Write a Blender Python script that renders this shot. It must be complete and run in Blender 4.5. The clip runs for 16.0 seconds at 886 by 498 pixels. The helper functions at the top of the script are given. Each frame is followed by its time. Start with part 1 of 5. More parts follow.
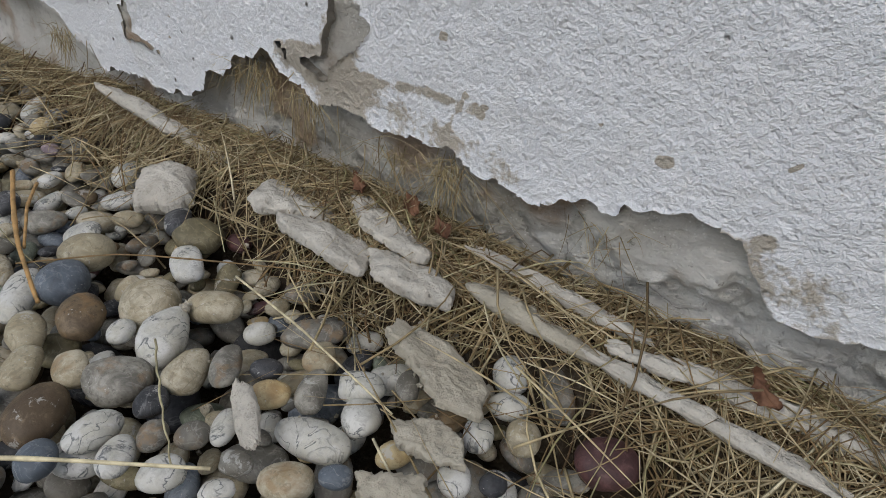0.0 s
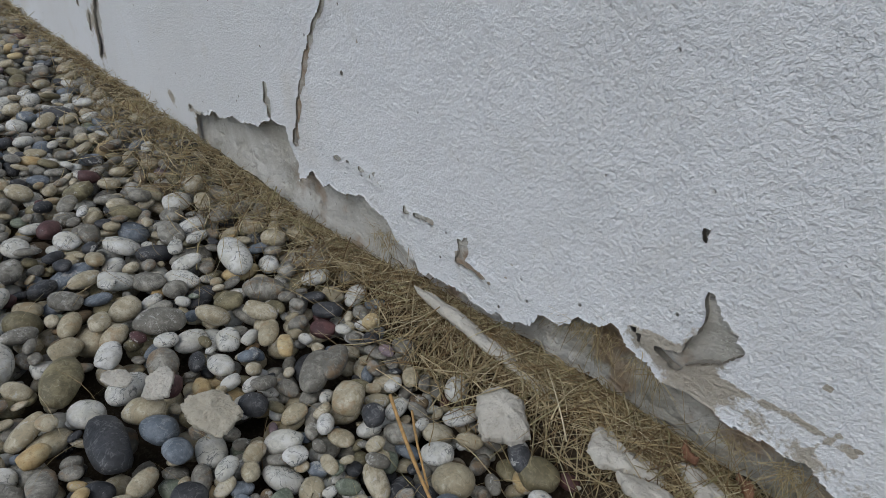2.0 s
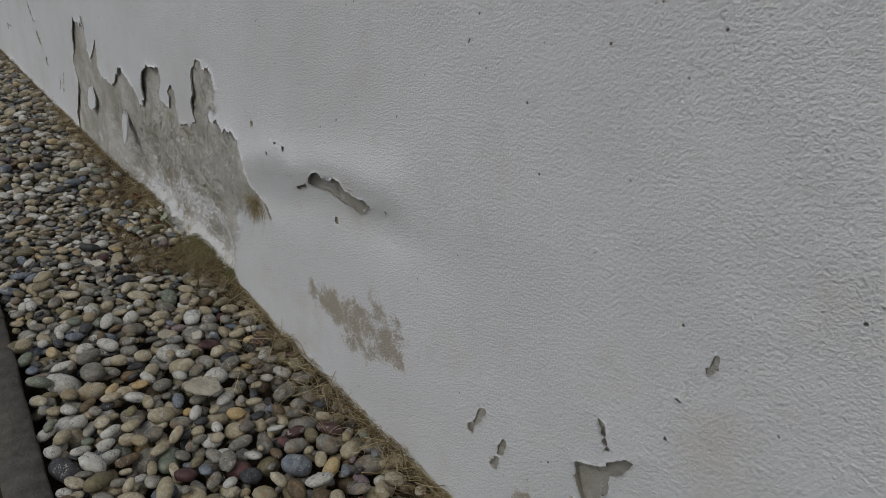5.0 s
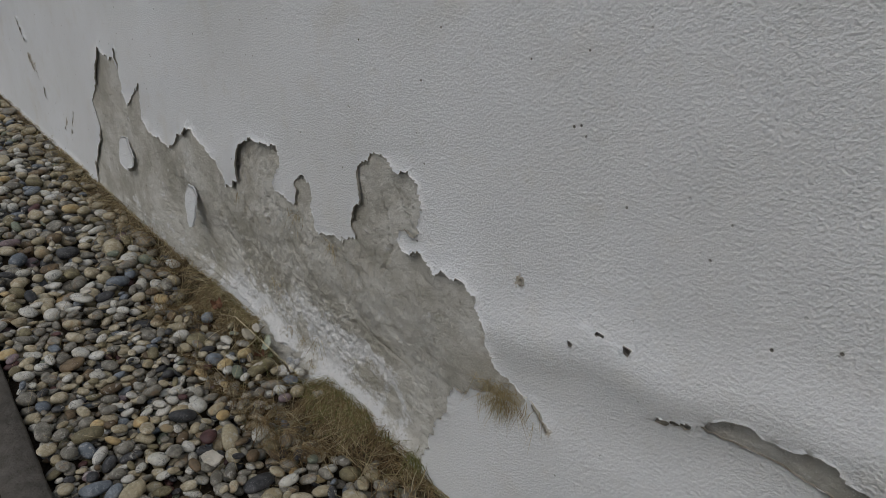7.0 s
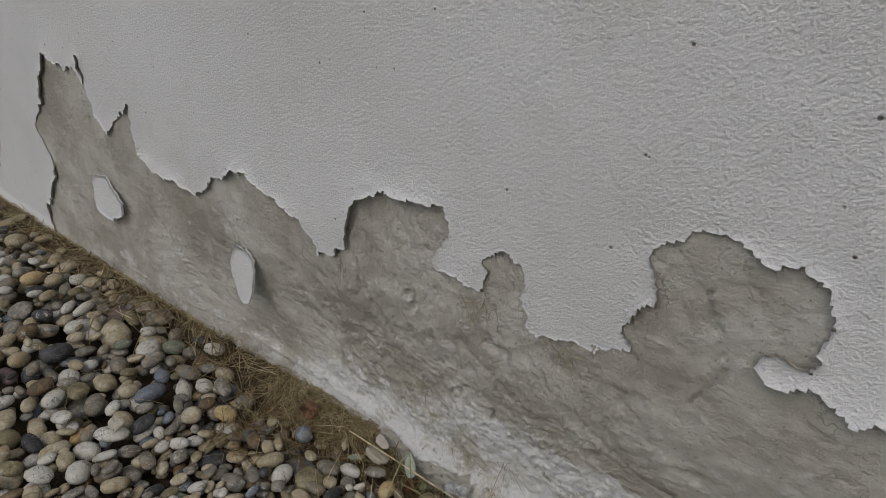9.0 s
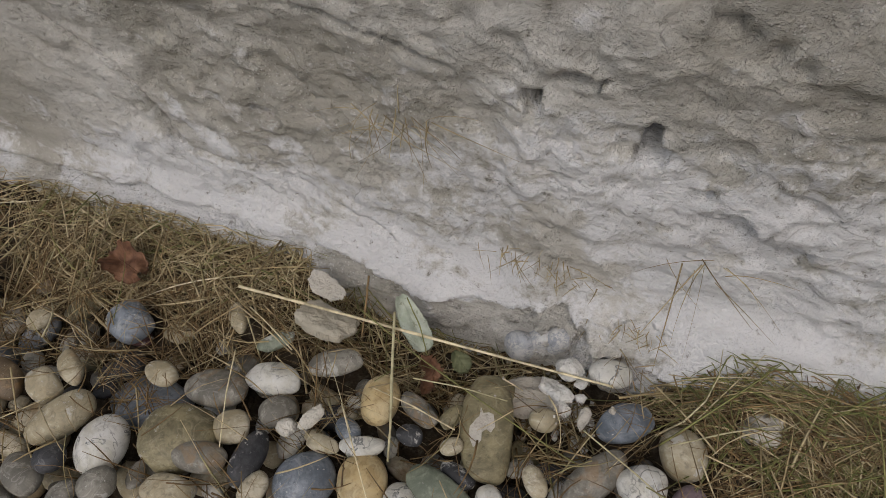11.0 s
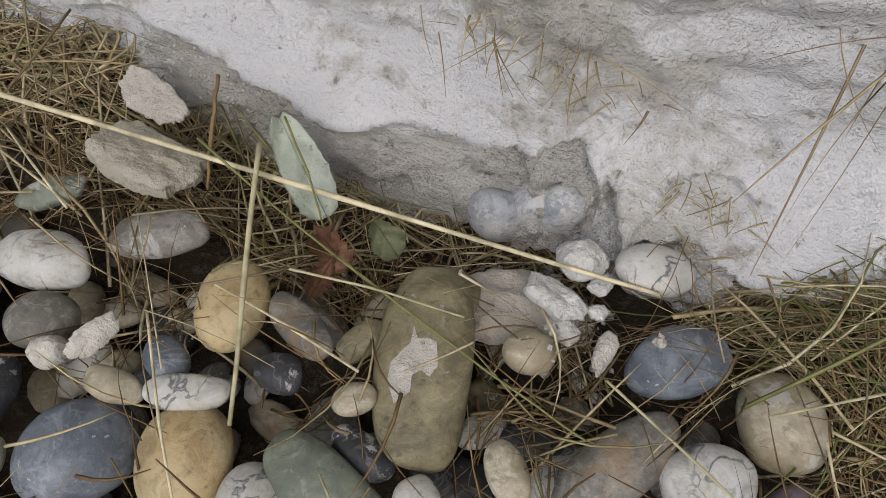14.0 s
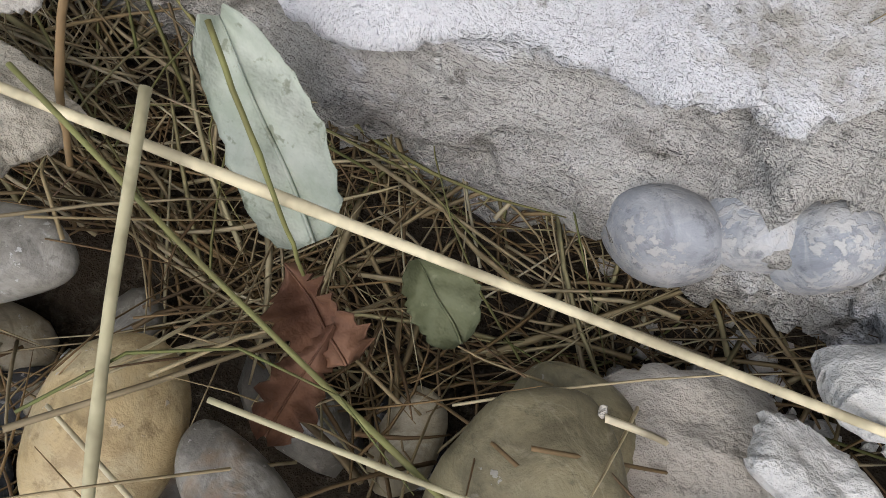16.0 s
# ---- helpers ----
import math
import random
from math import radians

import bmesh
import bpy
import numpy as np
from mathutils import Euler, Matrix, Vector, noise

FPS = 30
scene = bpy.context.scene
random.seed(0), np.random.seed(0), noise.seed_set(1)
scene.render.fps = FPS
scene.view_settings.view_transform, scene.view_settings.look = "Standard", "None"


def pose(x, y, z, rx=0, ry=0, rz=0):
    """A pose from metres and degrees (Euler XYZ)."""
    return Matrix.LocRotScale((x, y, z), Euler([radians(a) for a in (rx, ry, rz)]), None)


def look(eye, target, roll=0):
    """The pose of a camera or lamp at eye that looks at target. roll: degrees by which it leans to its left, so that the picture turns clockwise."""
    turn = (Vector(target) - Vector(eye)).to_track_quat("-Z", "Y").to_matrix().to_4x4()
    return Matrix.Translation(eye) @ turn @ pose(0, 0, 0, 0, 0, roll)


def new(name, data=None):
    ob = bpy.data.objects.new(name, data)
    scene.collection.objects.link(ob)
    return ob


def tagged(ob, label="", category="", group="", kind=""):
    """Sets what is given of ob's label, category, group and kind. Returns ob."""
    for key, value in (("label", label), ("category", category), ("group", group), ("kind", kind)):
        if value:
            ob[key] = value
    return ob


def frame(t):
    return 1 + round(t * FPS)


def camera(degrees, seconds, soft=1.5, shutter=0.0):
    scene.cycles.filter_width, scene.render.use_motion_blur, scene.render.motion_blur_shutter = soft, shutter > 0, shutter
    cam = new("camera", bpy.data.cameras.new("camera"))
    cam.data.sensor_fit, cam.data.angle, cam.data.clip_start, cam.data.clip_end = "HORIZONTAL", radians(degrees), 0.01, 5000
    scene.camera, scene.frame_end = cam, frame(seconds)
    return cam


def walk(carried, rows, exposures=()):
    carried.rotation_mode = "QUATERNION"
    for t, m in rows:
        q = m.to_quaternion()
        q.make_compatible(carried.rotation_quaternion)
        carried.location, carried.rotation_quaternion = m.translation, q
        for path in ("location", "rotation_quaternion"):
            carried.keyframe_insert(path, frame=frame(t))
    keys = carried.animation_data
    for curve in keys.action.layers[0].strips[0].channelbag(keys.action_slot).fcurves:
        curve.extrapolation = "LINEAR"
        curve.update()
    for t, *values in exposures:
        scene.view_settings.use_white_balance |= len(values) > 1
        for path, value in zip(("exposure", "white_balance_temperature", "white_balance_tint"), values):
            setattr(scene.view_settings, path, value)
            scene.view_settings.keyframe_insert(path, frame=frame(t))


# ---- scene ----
cam = camera(69.5, 16.0, soft=0.8)
PATH = [
    (0, (0.249, -0.258, 0.254), (-0.693, 1.049, -0.932), 2.8),
    (0.5, (0.214, -0.274, 0.263), (-0.794, 0.992, -0.913), 3.2),
    (1, (0.17, -0.311, 0.29), (-0.903, 0.915, -0.87), 3.6),
    (1.5, (0.131, -0.334, 0.35), (-1.02, 0.856, -0.773), 3.7),
    (2, (0.103, -0.365, 0.409), (-1.13, 0.807, -0.644), 3.1),
    (2.5, (0.07, -0.39, 0.449), (-1.237, 0.769, -0.524), 2.5),
    (3, (-0.06, -0.409, 0.506), (-1.421, 0.75, -0.391), 2.2),
    (3.5, (-0.229, -0.467, 0.645), (-1.627, 0.694, -0.191), 2.8),
    (4, (-0.421, -0.483, 0.693), (-1.833, 0.675, -0.12), 3.6),
    (4.2, (-0.541, -0.483, 0.705), (-1.948, 0.681, -0.111), 3.9),
    (6.3, (-1.409, -0.502, 0.704), (-2.756, 0.737, -0.102), 5.2),
    (6.5, (-1.484, -0.511, 0.708), (-2.816, 0.742, -0.102), 5.5),
    (7, (-1.691, -0.517, 0.732), (-2.993, 0.75, -0.104), 4.9),
    (7.5, (-1.874, -0.554, 0.758), (-3.145, 0.732, -0.098), 4.5),
    (8, (-2.034, -0.587, 0.78), (-3.249, 0.745, -0.085), 4.1),
    (8.2, (-2.08, -0.599, 0.787), (-3.266, 0.762, -0.075), 4.1),
    (10.3, (-2.5085, -0.2415, 0.431), (-3.2265, 1.0515, -0.915), -3.9),
    (10.5, (-2.5315, -0.2205, 0.391), (-3.1775, 1.0405, -1.021), -4.3),
    (11, (-2.5765, -0.1955, 0.322), (-3.0805, 0.9705, -1.223), -4.5),
    (11.5, (-2.5995, -0.1825, 0.274), (-2.9675, 0.9265, -1.349), -2.7),
    (12, (-2.6165, -0.1615, 0.226), (-2.8625, 0.9035, -1.449), 0.4),
    (12.5, (-2.6175, -0.1215, 0.206), (-2.8365, 0.8325, -1.538), 0.3),
    (13, (-2.5885, -0.1195, 0.167), (-2.8795, 0.8435, -1.562), -3.2),
    (13.5, (-2.5935, -0.1155, 0.161), (-2.8695, 0.8145, -1.588), 0.3),
    (14, (-2.5925, -0.1115, 0.18), (-2.9215, 0.7465, -1.597), -0.5),
    (14.5, (-2.6005, -0.0975, 0.159), (-2.9535, 0.6965, -1.642), -1.5),
    (15, (-2.6115, -0.0775, 0.136), (-2.9585, 0.6155, -1.708), -3),
    (15.5, (-2.6225, -0.0525, 0.116), (-2.9675, 0.4585, -1.787), -9.2),
    (16, (-2.6295, -0.0455, 0.096), (-2.9645, 0.4305, -1.818), -10),
]
EXPOSURES = [(0, -0.18, 6040, 7), (1.0, -0.18, 5960, 6), (2.0, -0.30, 5850, 5), (3.0, -0.57, 5900, 4), (4.0, -0.76, 6180, 5), (8.2, -0.71, 6350, 6), (10.3, -0.34, 6600, 10), (12, -0.08, 6350, 10), (13, -0.02, 6420, 10), (14.5, 0.17, 6200, 10), (16, 0.42, 6060, 10)]
walk(cam, [(t, look(eye, target, roll)) for t, eye, target, roll in PATH], EXPOSURES)

# ---- light: an overcast day ----
world = bpy.data.worlds.new("overcast_sky")
scene.world = world
world.use_nodes = True
wn = world.node_tree.nodes
sky = wn.new("ShaderNodeTexSky")
sky.sky_type, sky.sun_disc = "NISHITA", False
sky.sun_elevation, sky.sun_rotation = radians(50), radians(160)
sky.air_density, sky.dust_density, sky.ozone_density = 1.0, 4.0, 1.0
world.node_tree.links.new(sky.outputs[0], wn["Background"].inputs[0])
wn["Background"].inputs[1].default_value = 0.12
sun = new("sun", bpy.data.lights.new("sun", "SUN"))
sun.data.energy, sun.data.angle, sun.data.color = 1.0, radians(40), (1.0, 0.97, 0.93)
sun.matrix_world = look((-1.5, -3.2, 4.2), (0, 0, 0))


# ---- noise on arrays ----
_rng = np.random.RandomState(7)
_tab = _rng.rand(256, 256)


def vnoise(x, y, seed=0):
    x, y = x + seed * 17.31, y + seed * 9.77
    xi, yi = np.floor(x).astype(int), np.floor(y).astype(int)
    u, v = x - xi, y - yi
    u, v = u * u * (3 - 2 * u), v * v * (3 - 2 * v)
    a, b = _tab[xi & 255, yi & 255], _tab[(xi + 1) & 255, yi & 255]
    c, d = _tab[xi & 255, (yi + 1) & 255], _tab[(xi + 1) & 255, (yi + 1) & 255]
    return (a * (1 - u) + b * u) * (1 - v) + (c * (1 - u) + d * u) * v - 0.5


def fbm(x, y, size, octaves=4, seed=0, gain=0.5):
    out, amp, f = 0.0, 1.0, 1.0 / size
    for n in range(octaves):
        out = out + amp * vnoise(x * f, y * f, seed + n)
        amp, f = amp * gain, f * 2.03
    return out


def smooth(a, b, x):
    t = np.clip((x - a) / (b - a), 0, 1)
    return t * t * (3 - 2 * t)


def poly_sdf(X, Z, pts):
    """Distance to a closed outline, negative inside it."""
    best, inside = np.full(X.shape, 1e9), np.zeros(X.shape, bool)
    n = len(pts)
    for i in range(n):
        (ax, az), (bx, bz) = pts[i], pts[(i + 1) % n]
        ex, ez = bx - ax, bz - az
        t = np.clip(((X - ax) * ex + (Z - az) * ez) / (ex * ex + ez * ez + 1e-12), 0, 1)
        best = np.minimum(best, np.hypot(X - ax - t * ex, Z - az - t * ez))
        crosses = (az > Z) != (bz > Z)
        with np.errstate(divide="ignore", invalid="ignore"):
            side = X < ex * (Z - az) / (ez if ez else 1e-9) + ax
        inside ^= crosses & side
    return np.where(inside, -best, best)


def line_dist(X, Z, pts):
    best = np.full(X.shape, 1e9)
    for (ax, az), (bx, bz) in zip(pts, pts[1:]):
        ex, ez = bx - ax, bz - az
        t = np.clip(((X - ax) * ex + (Z - az) * ez) / (ex * ex + ez * ez + 1e-12), 0, 1)
        best = np.minimum(best, np.hypot(X - ax - t * ex, Z - az - t * ez))
    return best


# ---- node materials ----
def material(name, rough=0.85, spec=0.3):
    m = bpy.data.materials.new(name)
    m.use_nodes = True
    nt = m.node_tree
    b = nt.nodes["Principled BSDF"]
    b.inputs["Roughness"].default_value = rough
    b.inputs["Specular IOR Level"].default_value = spec
    return m, nt, b


class Net:
    """Short hand for building nodes."""

    def __init__(self, nt):
        self.nt = nt

    def node(self, kind, **inputs):
        n = self.nt.nodes.new(kind)
        for k, v in inputs.items():
            self.set(n, k.replace("_", " "), v)
        return n

    def set(self, n, key, v):
        s = n.inputs[int(key)] if key.isdigit() else n.inputs[key]
        if isinstance(v, bpy.types.NodeSocket):
            self.nt.links.new(v, s)
        else:
            s.default_value = v

    def coords(self):
        return self.node("ShaderNodeNewGeometry").outputs["Position"]

    def noise(self, at, scale, detail=4.0, rough=0.55, dist=0.0):
        n = self.node("ShaderNodeTexNoise", Vector=at, Scale=scale, Detail=detail, Roughness=rough, Distortion=dist)
        return n.outputs["Fac"]

    def ramp(self, fac, stops, mode="LINEAR"):
        n = self.node("ShaderNodeValToRGB", Fac=fac)
        e = n.color_ramp
        e.interpolation = mode
        while len(e.elements) > 1:
            e.elements.remove(e.elements[-1])
        for i, (p, c) in enumerate(stops):
            el = e.elements[0] if i == 0 else e.elements.new(p)
            el.position = p
            el.color = (c, c, c, 1) if isinstance(c, (int, float)) else (*c, 1)
        return n.outputs["Color"]

    def mix(self, fac, a, b, blend="MIX"):
        n = self.nt.nodes.new("ShaderNodeMix")
        n.data_type, n.blend_type = "RGBA", blend
        for s, v in ((n.inputs[0], fac), (n.inputs[6], a), (n.inputs[7], b)):
            if isinstance(v, bpy.types.NodeSocket):
                self.nt.links.new(v, s)
            else:
                s.default_value = v if isinstance(v, (int, float)) else (*v, 1)
        return n.outputs[2]

    def math(self, op, a, b=0.0):
        n = self.nt.nodes.new("ShaderNodeMath")
        n.operation = op
        for s, v in zip(n.inputs, (a, b)):
            if isinstance(v, bpy.types.NodeSocket):
                self.nt.links.new(v, s)
            else:
                s.default_value = v
        return n.outputs[0]

    def bump(self, height, strength, distance, before=None):
        n = self.node("ShaderNodeBump", Height=height, Strength=strength, Distance=distance)
        if before is not None:
            self.nt.links.new(before, n.inputs["Normal"])
        return n.outputs["Normal"]

    def attr(self, name):
        n = self.nt.nodes.new("ShaderNodeAttribute")
        n.attribute_name = name
        return n.outputs["Fac"]


def paint_material():
    """White masonry paint on coarse stucco, worn through where the attribute wear says so."""
    m, nt, b = material("white_stucco_paint", 0.8, 0.25)
    k = Net(nt)
    at = k.coords()
    grain = k.noise(at, 285, 4, 0.6, 0.0)
    fine = k.noise(at, 900, 3, 0.6)
    broad = k.noise(at, 3.0, 4)
    mid = k.noise(at, 22, 5, 0.6)
    col = k.mix(k.ramp(broad, [(0.35, 0.0), (0.7, 1.0)]), (0.80, 0.81, 0.83), (0.74, 0.745, 0.75))
    col = k.mix(k.ramp(mid, [(0.55, 0.0), (0.75, 0.5)]), col, (0.70, 0.69, 0.66))
    stain = k.ramp(k.noise(at, 5.0, 4, 0.6), [(0.58, 0.0), (0.74, 0.4)])
    col = k.mix(stain, col, (0.64, 0.60, 0.53))
    # greyer where the grain lies low
    col = k.mix(k.ramp(grain, [(0.32, 0.35), (0.42, 0.0)]), col, (0.62, 0.62, 0.61))
    # thin pits
    pits = k.node("ShaderNodeTexVoronoi", Vector=at, Scale=70.0).outputs["Distance"]
    rare = k.ramp(k.noise(at, 30, 2), [(0.585, 0.0), (0.64, 1.0)])
    pit = k.math("MULTIPLY", k.ramp(pits, [(0.08, 1.0), (0.15, 0.0)]), rare)
    col = k.mix(pit, col, (0.17, 0.16, 0.14))
    wear = k.math("ADD", k.attr("wear"), k.math("MULTIPLY", k.math("SUBTRACT", mid, 0.5), 0.9))
    wear = k.math("ADD", wear, k.math("MULTIPLY", k.math("SUBTRACT", grain, 0.5), 0.5))
    worn = k.ramp(wear, [(0.50, 0.0), (0.62, 1.0)])
    col = k.mix(worn, col, k.mix(grain, (0.36, 0.32, 0.26), (0.50, 0.46, 0.39)))
    k.set(b, "Base Color", col)
    lump = k.noise(at, 95, 3, 0.5)
    n1 = k.bump(k.math("SUBTRACT", grain, k.math("MULTIPLY", pit, 0.6)), 1.0, 0.0038)
    n2 = k.bump(fine, 0.5, 0.0012, n1)
    k.set(b, "Normal", k.bump(lump, 0.10, 0.005, n2))
    return m


def core_material():
    """Grey-beige rough base coat with salt bloom near the ground."""
    m, nt, b = material("bare_base_coat", 0.95, 0.1)
    k = Net(nt)
    at = k.coords()
    drawn = k.node("ShaderNodeMapping", Vector=at, Scale=(0.8, 1.0, 1.1)).outputs[0]
    laid = k.node("ShaderNodeMapping", Vector=at, Rotation=(0.0, -0.14, 0.0), Scale=(0.26, 1.0, 1.5)).outputs[0]
    big, mid = k.noise(drawn, 10, 6, 0.65, 0.4), k.noise(drawn, 40, 7, 0.72, 0.4)
    crumb, grit = k.noise(at, 190, 6, 0.68), k.noise(at, 800, 3, 0.6)
    layer = k.math("ADD", k.math("MULTIPLY", k.noise(laid, 75, 5, 0.65, 0.5), 0.6), k.math("MULTIPLY", k.noise(laid, 230, 5, 0.7, 0.5), 0.4))
    col = k.mix(k.ramp(big, [(0.36, 0.0), (0.62, 1.0)]), (0.49, 0.47, 0.42), (0.65, 0.635, 0.595))
    col = k.mix(k.ramp(mid, [(0.34, 0.75), (0.44, 0.0)]), col, (0.36, 0.34, 0.29))
    strata = k.math("ADD", 0.06, k.math("MULTIPLY", k.attr("strata"), 0.94))
    col = k.mix(k.math("MULTIPLY", strata, k.ramp(layer, [(0.38, 0.9), (0.47, 0.0)])), col, (0.33, 0.315, 0.28))
    damp = k.noise(at, 7, 5, 0.62, 0.3)
    col = k.mix(k.ramp(damp, [(0.40, 0.75), (0.52, 0.0)]), col, (0.39, 0.37, 0.315))
    bloom = k.math("ADD", k.attr("bloom"), k.math("MULTIPLY", k.math("SUBTRACT", mid, 0.5), 1.9))
    bloom = k.math("ADD", bloom, k.math("MULTIPLY", k.math("SUBTRACT", crumb, 0.5), 0.8))
    bloom = k.math("ADD", bloom, k.math("MULTIPLY", k.math("SUBTRACT", layer, 0.5), 0.3))
    col = k.mix(k.ramp(bloom, [(0.36, 0.0), (0.64, 0.90)]), col, (0.75, 0.75, 0.755))
    col = k.mix(k.ramp(crumb, [(0.30, 0.8), (0.39, 0.0)]), col, (0.21, 0.195, 0.165))
    col = k.mix(k.ramp(crumb, [(0.62, 0.0), (0.72, 0.55)]), col, (0.72, 0.71, 0.68))
    col = k.mix(k.ramp(grit, [(0.28, 0.2), (0.36, 0.0)]), col, (0.26, 0.245, 0.22))
    grain = k.node("ShaderNodeTexVoronoi", Vector=at, Scale=420.0).outputs["Distance"]
    bent = k.node("ShaderNodeMixRGB", Fac=0.09, Color1=at, Color2=k.node("ShaderNodeTexNoise", Vector=at, Scale=16.0, Detail=4.0).outputs["Color"]).outputs[0]
    web = k.nt.nodes.new("ShaderNodeTexVoronoi")
    web.feature = "DISTANCE_TO_EDGE"
    k.set(web, "Vector", bent)
    k.set(web, "Scale", 11.0)
    fissure = k.math("MULTIPLY", k.ramp(web.outputs["Distance"], [(0.002, 1.0), (0.007, 0.0)]), k.ramp(k.noise(at, 13, 4), [(0.53, 0.0), (0.62, 0.55)]))
    col = k.mix(fissure, col, (0.20, 0.185, 0.16))
    sandy = k.math("MULTIPLY", k.ramp(grain, [(0.16, 1.0), (0.26, 0.0)]), k.ramp(k.noise(at, 24, 3), [(0.46, 0.0), (0.58, 0.7)]))
    col = k.mix(sandy, col, (0.76, 0.75, 0.72))
    rust = k.math("ADD", k.attr("rust"), k.math("MULTIPLY", k.math("SUBTRACT", mid, 0.5), 0.8))
    col = k.mix(k.ramp(rust, [(0.35, 0.0), (0.7, 0.7)]), col, (0.28, 0.17, 0.08))
    k.set(b, "Base Color", col)
    n = k.bump(mid, 0.9, 0.008)
    n = k.bump(k.math("MULTIPLY", layer, strata), 1.0, 0.010, n)
    n = k.bump(crumb, 0.75, 0.005, n)
    n = k.bump(sandy, 0.6, 0.0012, n)
    k.set(b, "Normal", k.bump(grit, 0.2, 0.0006, k.bump(fissure, 0.5, -0.0012, n)))
    return m


def mortar_material(name, light, dark, scale=300):
    m, nt, b = material(name, 0.95, 0.1)
    k = Net(nt)
    at = k.coords()
    grit, mid = k.noise(at, scale, 5, 0.7), k.noise(at, 45, 4, 0.6)
    col = k.mix(k.ramp(mid, [(0.3, 0.0), (0.7, 1.0)]), dark, light)
    col = k.mix(k.ramp(grit, [(0.3, 0.6), (0.45, 0.0)]), col, tuple(c * 0.5 for c in dark))
    col = k.mix(k.ramp(grit, [(0.62, 0.0), (0.7, 0.5)]), col, tuple(min(1, c * 1.3) for c in light))
    k.set(b, "Base Color", col)
    n = k.bump(mid, 0.7, 0.005)
    n = k.bump(k.noise(at, scale * 0.4, 6, 0.68), 0.9, 0.0032, n)
    k.set(b, "Normal", k.bump(grit, 0.35, 0.0009, n))
    return m


def soil_material():
    m, nt, b = material("dark_soil", 0.95, 0.1)
    k = Net(nt)
    at = k.coords()
    big, grit = k.noise(at, 6, 5, 0.6), k.noise(at, 260, 5, 0.7)
    col = k.mix(big, (0.026, 0.020, 0.014), (0.065, 0.050, 0.034))
    col = k.mix(k.ramp(grit, [(0.5, 0.0), (0.75, 0.7)]), col, (0.14, 0.12, 0.09))
    k.set(b, "Base Color", col)
    k.set(b, "Normal", k.bump(grit, 0.9, 0.004))
    return m


def straw_material(name, stops):
    m, nt, b = material(name, 0.65, 0.3)
    k = Net(nt)
    g = k.nt.nodes.new("ShaderNodeNewGeometry").outputs["Random Per Island"]
    col = k.ramp(g, stops)
    streak = k.noise(k.coords(), 160, 3)
    col = k.mix(k.ramp(streak, [(0.35, 0.5), (0.6, 0.0)]), col, (0.10, 0.075, 0.035))
    k.set(b, "Base Color", col)
    return m


